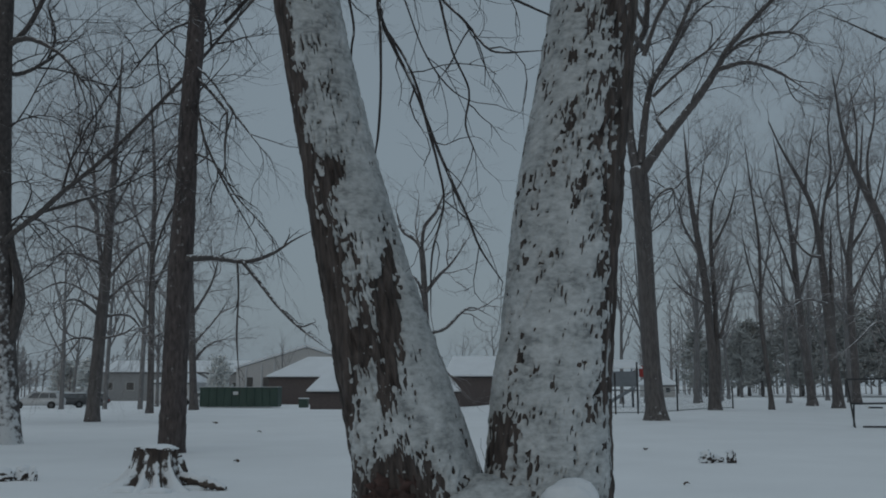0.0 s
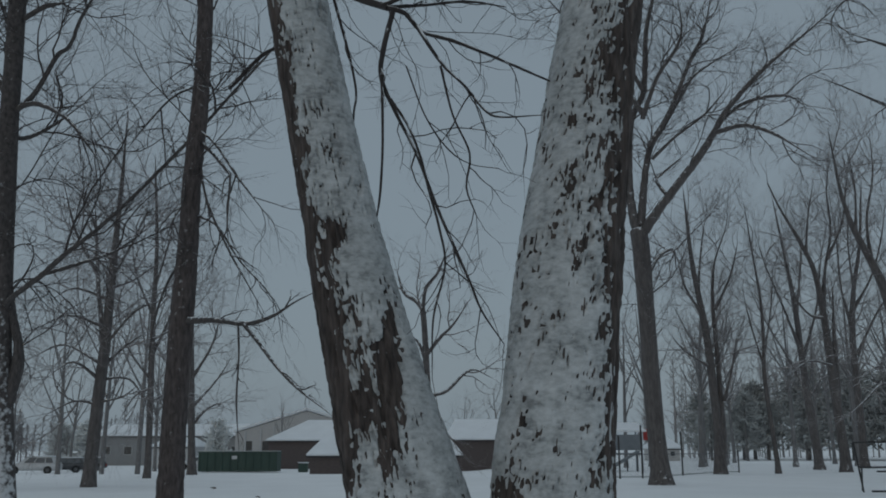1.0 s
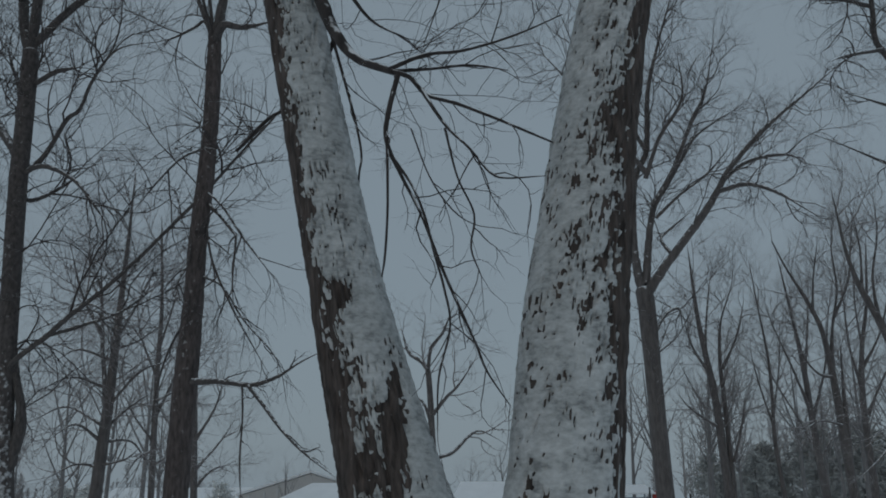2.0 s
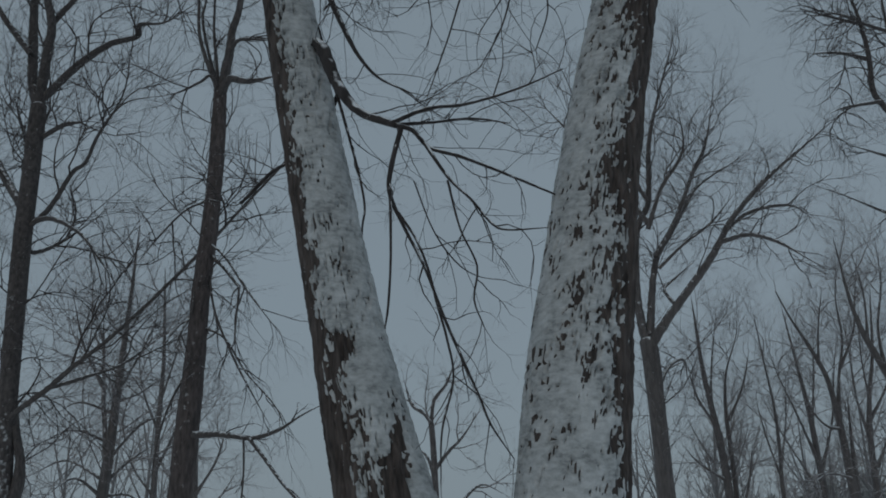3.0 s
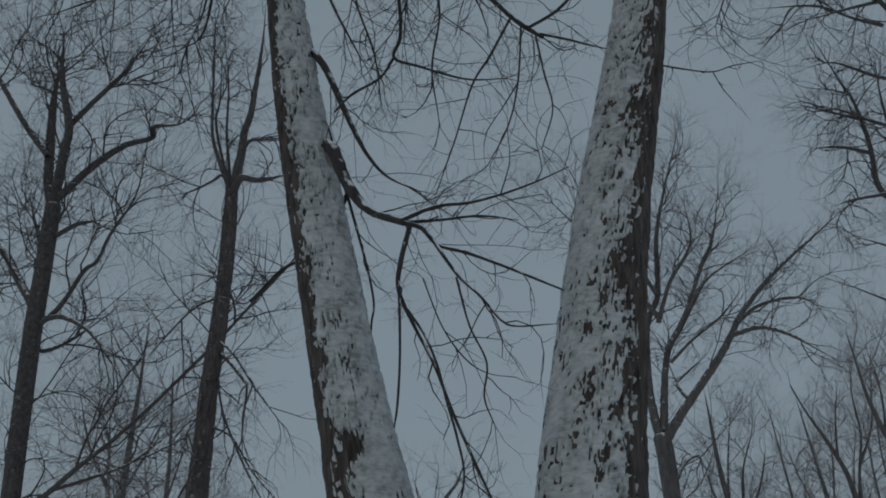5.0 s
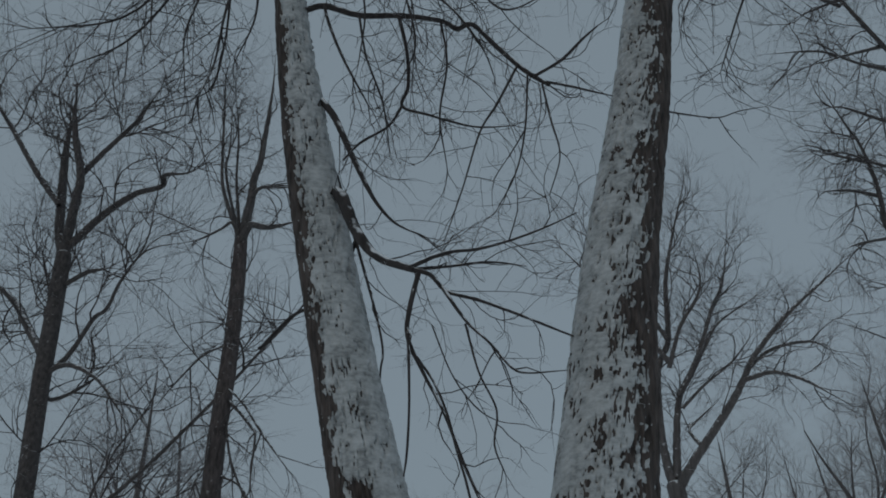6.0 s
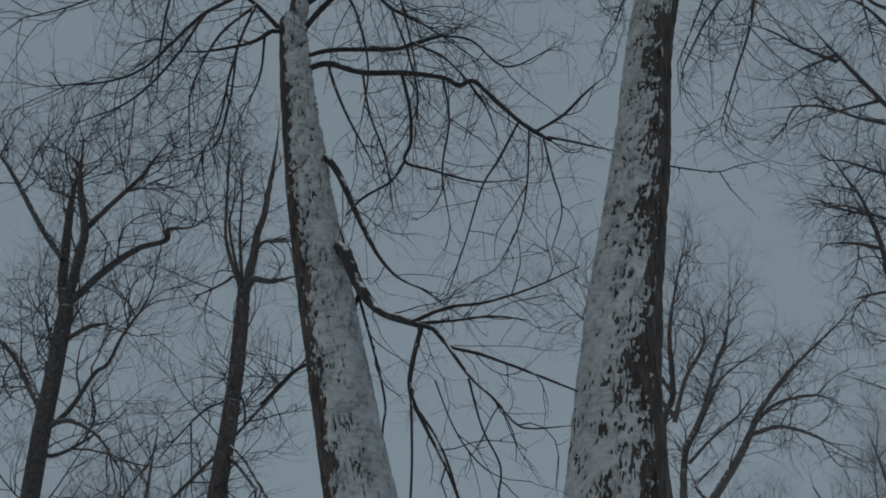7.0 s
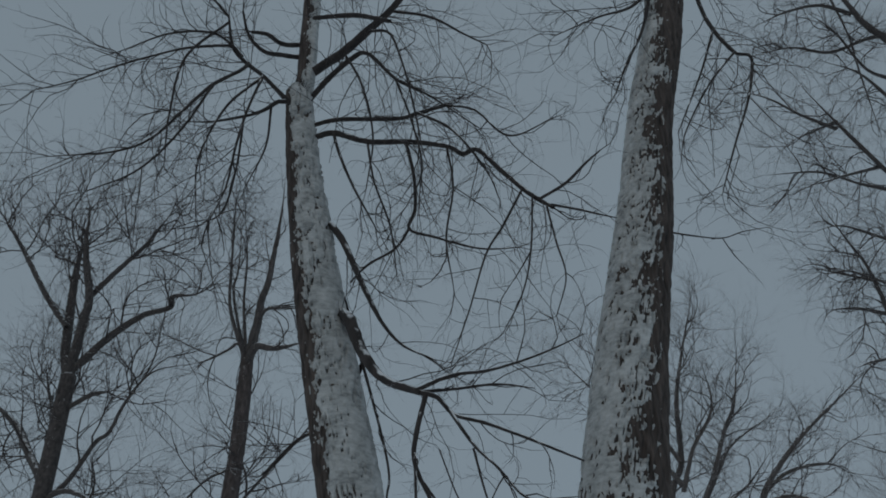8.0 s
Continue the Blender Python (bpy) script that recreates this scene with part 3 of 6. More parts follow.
    ("limb", (3.0, 0.4, 1.0), [(1.959, 4.6, 7.123, 0.011), (1.735, 4.5, 6.523, 0.0083), (1.441, 4.4, 5.842, 0.0038)]),
    ("limb", (3.0, 0.4, 1.0), [(2.026, 4.5, 6.74, 0.0106), (1.748, 4.433, 6.331, 0.0081), (1.491, 4.367, 5.833, 0.0057), (1.399, 4.3, 5.559, 0.0037)]),
    ("limb", (2.0, 0.12, 0.3), [(1.40, 5, 5.455, 0.0075), (1.595, 5, 5.406, 0.0065), (1.774, 5, 5.381, 0.0052), (1.925, 5, 5.432, 0.0042), (2.114, 5, 5.466, 0.0028)]),
    ("limb", (2.0, 0.12, 0.3), [(1.774, 5, 5.381, 0.0042), (1.822, 5, 5.241, 0.0036), (1.883, 5, 5.128, 0.0026)]),
    ("limb", (4.0, 0.6, 1.0), [(2.044, 5, 9.002, 0.032), (2.035, 4.914, 7.885, 0.0195), (2.049, 4.829, 7.408, 0.0186), (2.134, 4.743, 7.014, 0.0156), (2.21, 4.657, 6.845, 0.013), (2.066, 4.571, 6.343, 0.0103), (1.826, 4.486, 5.771, 0.0077), (1.628, 4.4, 5.281, 0.0036)]),
    ("limb", (4.0, 0.5, 1.0), [(1.815, 5, 8.753, 0.0236), (1.522, 4.867, 7.561, 0.0142), (1.282, 4.733, 6.936, 0.0111), (1.119, 4.6, 6.456, 0.0063)]),
    ("limb", (4.0, 0.5, 0.8), [(1.777, 5, 8.333, 0.0203), (1.458, 4.867, 7.787, 0.0145), (1.125, 4.733, 7.494, 0.0093), (0.739, 4.6, 7.133, 0.0044)]),
]


def twin_tree():
    root = tagged(new("twin_stemmed_tree"), "large twin-stemmed tree with shaggy dark bark plastered with wind-blown snow", "tree")
    rng = np.random.default_rng(11)
    cover = {"left": [(0, -95, 120), (1.35, -90, 120), (1.6, -58, 120), (1.85, -18, 120), (2.3, -20, 118), (2.6, -36, 118), (3.0, -50, 115), (5, -50, 110), (9, -40, 105)],
             "top": [(0, 28, 120), (30, 28, 120)],
             "right": [(0, -112, 70), (1.3, -112, 60), (2.0, -112, 46), (2.6, -115, 42), (3.2, -115, 36), (4.5, -115, 28), (5.5, -115, 20), (6.3, -115, 12), (7.6, -115, -22), (8.3, -115, -75), (12, -115, -95)]}
    bare_spots = {"left": [(-0.2, 1.06, 0.2, 0.14), (-0.3, 1.95, 0.05, 0.3), (-0.62, 2.78, 0.05, 0.06)], "right": [(0.31, 1.3, 0.06, 0.16)]}
    for n, (side, _, rows) in enumerate(TWIN_STEMS):
        rows = [(x, y, z, r - min(0.014, r * 0.12)) for x, y, z, r in rows]
        if rows[0][2] < 0.5:
            rows = [(rows[0][0], rows[0][1], -0.2, rows[0][3] * 1.15)] + rows
        ob, g = bark_trunk(rows, 0.0185, 150, 0.027, "trunk", NEAR_BARK, root, 40 + n, "dark furrowed bark leaning stem", -0.75, True)
        snow_coat(g, cover[side], root, 60 + n, "white wind-packed snow crust with bark flecks", bare_spots=bare_spots.get(side, ()), clear=0.85 if side == "right" else 0.83, rim=0.12 if side == "right" else 0.3, rise=(1.9, 0.075) if side == "right" else (2.6, 0.125), grain=1.2 if side == "right" else 1.5)
    stems = [np.array(rows) for _, _, rows in TWIN_STEMS[:2]]

    def before_stem(rows):
        """Whether a twig hangs in front of a stem."""
        for st in stems:
            # the stem's place behind each point, along lines from the eye's side
            k = 5.0 / np.maximum(rows[:, 1], 0.5)
            x, z = rows[:, 0] * k, 1.6 + (rows[:, 2] - 1.6) * k
            near = np.abs(x - np.interp(z, st[:, 2], st[:, 0])) < np.interp(z, st[:, 2], st[:, 3]) * 1.02
            if (near & (rows[:, 1] < 5.0) & (z < st[-1, 2])).sum() > 1:
                return True
        return False

    tubes = Tubes()
    for _, (per, long, droop), rows in TWIN_LIMBS:
        path = spline(rows, 0.035)
        path[:, 3] *= 0.93
        wob = np.cumsum(rng.normal(size=(len(path), 3)), axis=0)
        path[:, :3] += (wob - np.linspace(0, 1, len(path))[:, None] * wob[-1]) * path[:, 3:4] * 0.03
        path[:, 3] *= 1 + 0.04 * rng.normal(size=len(path)).clip(-1, 1)
        one = Tubes()
        one.add(path, 10)
        one.build("limb", NEAR_LIMB, root)
        sprout(rng, path, tubes, [(per * 2.0, long * 1.9, 0.004), (7.0, long * 0.75, 0.0028), (9, 0.1, 0.0021)][: 3 if path[0, 3] > 0.006 else 2], droop * 0.75, 1.0, 0.12, 2, before_stem, 0.36, -0.3)
        if rows[0][2] > 6.6:
            # the upper limbs carry rising twigs as well
            sprout(rng, path, tubes, [(per * 0.75, long * 1.5, 0.004), (6.5, long * 0.7, 0.0028), (8, 0.1, 0.0021)], -0.15, 1.0, 0.1, 1, before_stem, 0.34)
    sprout(rng, spline(TWIN_STEMS[2][2], 0.15), tubes, [(7, 1.3, 0.008), (6, 0.6, 0.0032), (8, 0.25, 0.002)], 0.0, 1.0, 0.1, 1, None, 0.27)
    # the right stem goes on to its crown
    x, y, z, r = TWIN_STEMS[1][2][-1]
    crown = spline([(x, y, z - 0.1, r * 0.95), (x + 0.12, y + 0.05, z + 1.4, r * 0.72), (x + 0.02, y + 0.1, z + 3.2, r * 0.4), (x + 0.15, y, z + 5.2, 0.012)], 0.1)
    one = Tubes()
    one.add(crown, 24)
    one.build("limb", NEAR_LIMB, root)
    sprout(rng, crown, tubes, [(2.2, 1.8, 0.02), (3, 0.9, 0.006), (4, 0.4, 0.003)], -0.2, 0.9, 0.25)
    tagged(tubes.build("twig_mass", TWIG_NEAR, root), kind="stuff")


twin_tree()

# ---- the other trees ----
B_STEM = [
    ("trunk", (), [(-6.582, 22, -0.1, 0.37), (-6.577, 22, 0.28, 0.31), (-6.575, 22, 2.7, 0.285), (-6.55, 22, 4.7, 0.275), (-6.53, 22, 5.6, 0.262), (-6.51, 22, 7.0, 0.24), (-6.51, 22, 8.5, 0.225), (-6.44, 22, 10.2, 0.212), (-6.42, 22, 11.6, 0.2), (-6.44, 22, 13.1, 0.19), (-6.482, 22, 14.25, 0.165)]),
]

B_LIMBS = [
    ("limb", (2.5, 0.4, 0.5), [(-6.584, 22, 4.702, 0.0961), (-6.101, 21.634, 4.692, 0.0886), (-5.519, 21.266, 4.639, 0.0697), (-4.683, 20.9, 4.506, 0.0570), (-4.013, 20.534, 4.628, 0.0449), (-3.431, 20.166, 4.902, 0.0331), (-2.863, 19.8, 5.101, 0.0217)]),
    ("limb", (2.5, 0.3, 0.4), [(-4.777, 20.9, 4.519, 0.0513), (-4.343, 20.625, 4.041, 0.0449), (-3.813, 20.35, 3.422, 0.0386), (-3.236, 20.075, 2.886, 0.0325), (-2.492, 19.8, 2.344, 0.0160)]),
    ("limb", (2.0, 0.2, 0.7), [(-4.884, 20.9, 4.492, 0.0285), (-4.83, 20.9, 3.738, 0.0227), (-4.833, 20.9, 2.675, 0.0225), (-4.712, 20.9, 1.498, 0.0111)]),
    ("limb", (3.0, 0.55, 0.9), [(-6.39, 22, 9.489, 0.0496), (-5.965, 21.78, 9.035, 0.0428), (-5.531, 21.56, 8.517, 0.0423), (-5.368, 21.34, 8.228, 0.0298), (-5.328, 21.12, 7.087, 0.0235), (-5.156, 20.9, 6.054, 0.0115)]),
    ("limb", (3.0, 0.55, 0.9), [(-6.395, 22, 9.261, 0.0371), (-6.045, 21.725, 7.83, 0.0303), (-5.357, 21.45, 6.455, 0.0296), (-4.706, 21.175, 5.414, 0.0233), (-4.219, 20.9, 4.682, 0.0114)]),
    ("limb", (3.0, 0.55, 0.8), [(-6.391, 22, 7.463, 0.0367), (-5.731, 21.725, 7.098, 0.0301), (-5.069, 21.45, 6.171, 0.0237), (-4.15, 21.175, 5.137, 0.0174), (-3.797, 20.9, 4.007, 0.0114)]),
    ("limb", (3.0, 1.0, 0.2), [(-6.331, 22, 15.421, 0.0484), (-6.228, 22.366, 16.19, 0.0496), (-5.915, 22.734, 16.561, 0.0433), (-5.141, 23.1, 16.729, 0.0293)]),
    ("limb", (3.0, 1.2, -0.3), [(-6.546, 22, 13.766, 0.0540), (-6.782, 22.275, 14.936, 0.0486), (-7.352, 22.55, 16.959, 0.0433), (-7.414, 22.825, 18.173, 0.0296), (-7.626, 23.1, 20.54, 0.0154)]),
    ("limb", (2.5, 1.2, 0.4), [(-6.52, 22, 11.003, 0.0389), (-7.042, 21.634, 10.529, 0.0318), (-7.572, 21.266, 9.601, 0.0247), (-7.924, 20.9, 8.717, 0.0120)]),
    ("limb", (3.0, 0.7, 0.7), [(-6.553, 22, 9.863, 0.0382), (-5.886, 21.634, 9.252, 0.0311), (-5.141, 21.266, 8.215, 0.0301), (-4.146, 20.9, 6.953, 0.0174)]),
    ("limb", (3.0, 0.6, 0.7), [(-6.673, 22, 9.075, 0.0378), (-6.619, 21.634, 7.746, 0.0304), (-6.73, 21.266, 7.069, 0.0237), (-6.8, 20.9, 6.149, 0.0115)]),
    ("limb", (3.0, 0.4, 0.7), [(-6.604, 22, 6.433, 0.0365), (-7.137, 22.366, 5.628, 0.0307), (-7.497, 22.734, 4.658, 0.0248), (-7.669, 23.1, 3.373, 0.0125)]),
    ("limb", (3.0, 0.6, -0.3), [(-6.482, 22, 14.0, 0.15), (-6.381, 22, 14.947, 0.14), (-6.321, 22, 15.621, 0.125), (-6.298, 22, 16.284, 0.11), (-6.158, 22, 16.962, 0.095), (-6.107, 22, 17.844, 0.08), (-6.053, 22, 18.762, 0.062), (-6.017, 22, 19.913, 0.042), (-6.043, 22, 21.125, 0.02)]),
    ("limb", (2.0, 0.6, 0.1), [(-6.42, 21.9, 14.2, 0.12), (-6.116, 21.5, 14.425, 0.105), (-5.706, 21.5, 14.349, 0.085), (-5.308, 21.5, 14.381, 0.07), (-4.851, 21.5, 14.503, 0.05)]),
    ("limb", (2.0, 0.6, 0.0), [(-6.31, 21.95, 15.6, 0.06), (-6.038, 21.7, 15.781, 0.052), (-5.696, 21.7, 15.833, 0.045), (-5.065, 21.7, 15.776, 0.03)]),
    ("limb", (2.5, 0.5, -0.4), [(-6.5, 22, 14.2, 0.085), (-6.654, 22, 14.596, 0.075), (-7.017, 22, 15.484, 0.06), (-7.256, 22, 16.321, 0.05), (-7.385, 22, 17.718, 0.04), (-7.538, 22, 19.786, 0.028), (-7.676, 22, 21.204, 0.015)]),
    ("limb", (2.5, 0.5, -0.4), [(-6.56, 22.1, 14.4, 0.06), (-6.735, 22.2, 15.434, 0.048), (-6.888, 22.2, 16.437, 0.04), (-7.005, 22.2, 18.21, 0.03), (-7.32, 22.2, 20.136, 0.015)]),
    ("limb", (2.5, 0.8, 0.0), [(-6.55, 21.9, 14.4, 0.055), (-6.76, 21.8, 14.717, 0.048), (-6.981, 21.8, 14.538, 0.04), (-7.571, 21.8, 14.205, 0.03), (-8.09, 21.8, 14.071, 0.015)]),
]

tree("tall_straight_tree", B_STEM, B_LIMBS, "tall straight bare tree with dark bark behind a stump", BARK_MID, TWIG_MID, 21, 40, 0.006, [(1.7, 2.4), (2.1, 1.5), (2.8, 0.85), (3.3, 0.42)], 0.08, relief=0.03, crown=0.4, trunk_bark=BARK_SHAGGY)
C_STEM = [
    ("trunk", (), [(-11.951, 25, -0.211, 0.4973), (-12, 25, 0.246, 0.3429), (-12.291, 25, 2.885, 0.2772), (-12.551, 25, 5.287, 0.2571), (-12.932, 25, 10.501, 0.263), (-13.049, 25, 13.301, 0.2555), (-13.151, 25, 15.598, 0.236)]),
]

C_LIMBS = [
    ("limb", (3.0, 1.6, 0.0), [(-12.232, 25, 2.1, 0.1576), (-12.133, 25, 2.885, 0.1742), (-11.98, 25, 3.837, 0.1752), (-12.01, 25, 4.478, 0.1279), (-12.29, 25, 5.449, 0.1126), (-12.492, 25, 6.432, 0.089), (-12.656, 25, 7.759, 0.0652), (-12.881, 25, 9.449, 0.0412)]),
    ("limb", (2.0, 1.2, 0.0750), [(-12.29, 25, 5.449, 0.0724), (-12.294, 24.7, 5.664, 0.0764), (-11.256, 24.4, 6.382, 0.0821), (-10.577, 24.1, 6.864, 0.0701), (-9.545, 23.8, 7.576, 0.0583), (-8.599, 23.5, 8.335, 0.0525), (-7.381, 23.2, 9.483, 0.0527), (-6.584, 22.9, 10.196, 0.0468), (-5.652, 22.6, 11.16, 0.0470), (-4.67, 22.3, 12.163, 0.0471), (-3.786, 22, 13.37, 0.0237)]),
    ("limb", (2.0, 1.0, -0.1), [(-11.532, 25, 6.499, 0.0641), (-10.671, 25.333, 6.882, 0.0571), (-9.701, 25.667, 7.36, 0.0415), (-8.738, 26, 8.286, 0.0255)]),
    ("limb", (2.5, 1.8, -0.5), [(-13.196, 25, 15.527, 0.1648), (-13.603, 25.2, 16.709, 0.1603), (-13.87, 25.4, 17.95, 0.1555), (-14.222, 25.6, 19.997, 0.1321), (-14.385, 25.8, 21.418, 0.1049), (-14.514, 26, 22.104, 0.0853)]),
    ("limb", (2.5, 1.8, -0.5), [(-13.146, 25, 15.629, 0.1743), (-13.09, 24.857, 16.707, 0.1588), (-13.007, 24.714, 17.715, 0.1519), (-12.962, 24.571, 18.415, 0.1342), (-13.45, 24.429, 20.237, 0.1089), (-13.653, 24.286, 22.044, 0.0717)]),
    ("limb", (2.5, 1.6, -0.4), [(-13.22, 25, 18.592, 0.0973), (-12.139, 24.333, 19.221, 0.0871), (-10.979, 23.667, 19.881, 0.0673), (-10.121, 23, 20.54, 0.0383)]),
    ("limb", (2.5, 1.6, -0.4), [(-13.675, 25, 17.471, 0.1048), (-14.976, 25.333, 19.116, 0.0994), (-16.562, 25.667, 21.412, 0.0838), (-18.202, 26, 23.591, 0.0549)]),
    ("limb", (2.5, 1.4, -0.2), [(-13.084, 25, 15.834, 0.1197), (-11.934, 24.5, 16.669, 0.12), (-10.753, 24, 17.18, 0.1011), (-9.671, 23.5, 17.144, 0.0814), (-9.395, 23, 17.235, 0.0714), (-8.463, 22.5, 16.973, 0.0437), (-7.494, 22, 17.225, 0.026)]),
    ("limb", (1.5, 1.0, -0.1), [(-12.899, 25, 14.471, 0.0806), (-12.025, 24.5, 14.623, 0.0796), (-11.142, 24, 14.491, 0.0608)]),
    ("limb", (2.5, 1.5, -0.3), [(-13.05, 25, 11.9, 0.14), (-13.402, 25.15, 12.415, 0.1371), (-14.139, 25.667, 13.313, 0.1337), (-15.133, 26.333, 14.528, 0.1305), (-16.553, 27, 15.73, 0.1168)]),
    ("limb", (2.5, 1.5, -0.3), [(-12.926, 25, 11.356, 0.0858), (-12.112, 24.667, 11.948, 0.0771), (-11.449, 24.333, 12.915, 0.0687), (-10.924, 24, 13.129, 0.0596), (-10.49, 23.667, 13.907, 0.0511), (-9.718, 23.333, 14.719, 0.0341), (-8.344, 23, 14.797, 0.0169)]),
    ("limb", (2.5, 1.4, -0.2), [(-13.082, 25, 10.993, 0.0683), (-13.356, 25.667, 13.555, 0.0635), (-14.122, 26.333, 15.121, 0.0568), (-15.068, 27, 17.026, 0.0397)]),
    ("limb", (2.5, 0.5, 0.3), [(-12.873, 25, 11.539, 0.0775), (-11.966, 24.5, 11.512, 0.0761), (-10.816, 24, 10.855, 0.0575), (-9.802, 23.5, 9.721, 0.0396), (-9.111, 23, 8.898, 0.023)]),
    ("limb", (2.5, 1.4, -0.2), [(-13.116, 25, 10.994, 0.0768), (-12.7, 25.333, 10.745, 0.0688), (-12.051, 25.667, 11.223, 0.0525), (-11.251, 26, 12.096, 0.0269)]),
]

tree("forked_tree", C_STEM, C_LIMBS, "large forked bare tree with pale snow-dusted lower trunk", BARK_MID, TWIG_MID, 22, 64, 0.008, [(1.6, 3.7), (2.2, 2.3), (2.8, 1.15), (2.4, 0.55)], 0.06, trunk_bark=BARK_DUSTED)
H_STEM = [
    ("trunk", (), [(9.681, 41, -0.068, 0.6915), (9.656, 41, 0.638, 0.4879), (9.589, 41, 1.654, 0.4382), (9.507, 41, 3.708, 0.4156), (9.409, 41, 7.646, 0.4085), (9.307, 41, 10.881, 0.44), (9.201, 41, 11.702, 0.4012)]),
]

H_LIMBS = [
    ("limb", (1.4, 2.2, -0.3), [(9.143, 41, 11.565, 0.2406), (9, 41.143, 12.843, 0.229), (8.976, 41.286, 14.562, 0.204), (9.264, 41.429, 17.464, 0.1792), (9.98, 41.571, 19.094, 0.1717), (10.303, 41.714, 22.347, 0.1473), (11.031, 41.857, 25.097, 0.1207), (12.174, 42, 28.697, 0.0622)]),
    ("limb", (1.2, 2.0, -0.3), [(9.392, 41, 11.519, 0.2652), (9.701, 40.75, 11.995, 0.2515), (10.553, 40.5, 13.149, 0.226), (12.025, 40.25, 15.012, 0.2149), (12.858, 40, 16.285, 0.1891), (13.516, 39.75, 17.4, 0.1491), (15.326, 39.5, 19.346, 0.1233), (17.414, 39.25, 21.088, 0.0968), (19.217, 39, 22.584, 0.0418)]),
    ("limb", (1.4, 1.8, 0.1), [(12.797, 40, 16.228, 0.135), (14.062, 39.333, 16.366, 0.1198), (15.195, 38.667, 15.683, 0.0912), (16.428, 38, 14.425, 0.0507)]),
    ("limb", (1.4, 1.8, 0.0), [(13.105, 40, 16.774, 0.1085), (14.454, 40, 17.784, 0.1094), (16.41, 40, 18.117, 0.0822), (17.397, 40, 17.457, 0.0409)]),
    ("limb", (1.4, 2.2, -0.3), [(9.35, 41, 11.926, 0.2262), (9.713, 41.333, 14.246, 0.2051), (10.175, 41.667, 16.096, 0.1818), (10.894, 42, 17.258, 0.1706), (12.016, 42.333, 19.077, 0.1452), (12.974, 42.667, 20.421, 0.1182), (15.346, 43, 22.089, 0.0602)]),
    ("limb", (1.4, 2.2, -0.4), [(9.957, 41, 15.864, 0.1376), (11.224, 41.25, 18.026, 0.1267), (12.351, 41.5, 20.605, 0.1156), (13.246, 41.75, 22.328, 0.0883), (14.011, 42, 25.31, 0.0454)]),
    ("limb", (1.4, 2.2, -0.4), [(9.707, 41, 17.342, 0.1393), (10.435, 40.667, 19.316, 0.1125), (11.63, 40.333, 21.324, 0.0852), (11.497, 40, 23.553, 0.0431)]),
    ("limb", (1.4, 2.0, -0.2), [(9.734, 41, 17.642, 0.1397), (8.666, 41.25, 19.437, 0.1283), (7.553, 41.5, 21.302, 0.1164), (5.955, 41.75, 23.413, 0.0744), (4.715, 42, 25.09, 0.0454)]),
    ("limb", (1.4, 2.0, -0.2), [(9.787, 41, 18.854, 0.1129), (8.04, 40.667, 21.852, 0.1006), (6.674, 40.333, 23.637, 0.0724), (5.869, 40, 25.446, 0.0438)]),
    ("limb", (1.4, 2.0, 0.0), [(10.067, 41, 15.283, 0.0959), (11.188, 40.667, 16.316, 0.0823), (12.585, 40.333, 17.348, 0.0686), (13.75, 40, 18.685, 0.0413)]),
    ("limb", (1.4, 1.6, 0.3), [(9.58, 41, 9.524, 0.0929), (10.31, 41.667, 10.617, 0.0947), (11.173, 42.333, 11.042, 0.0826), (11.45, 43, 10.194, 0.0557)]),
    ("limb", (1.4, 1.8, -0.1), [(10.698, 41, 13.431, 0.1078), (10.312, 41.333, 14.241, 0.082), (10.713, 41.667, 14.772, 0.0691), (12.021, 42, 15.895, 0.0422)]),
]

tree("spreading_tree", H_STEM, H_LIMBS, "tall bare tree with spreading upswept limbs, grey bark", BARK_GREY, TWIG_GREY, 23, 28, 0.0092, [(1.6, 3.3), (1.8, 2.2), (2.4, 1.3), (2.5, 0.7)], 0.2, fine=0.85)
M_STEM = [
    ("trunk", (), [(16.988, 28, -0.428, 0.6962), (16.948, 28, 0.084, 0.5236), (17.048, 28, 3.04, 0.4612), (17.371, 28, 8.499, 0.4201), (17.77, 28, 14.292, 0.3953), (18.701, 28, 16.833, 0.3599), (19.825, 28, 22.487, 0.3195), (20.516, 28, 25.571, 0.2989), (23.793, 28, 36.201, 0.2426), (26.784, 28, 45.581, 0.1371)]),
]

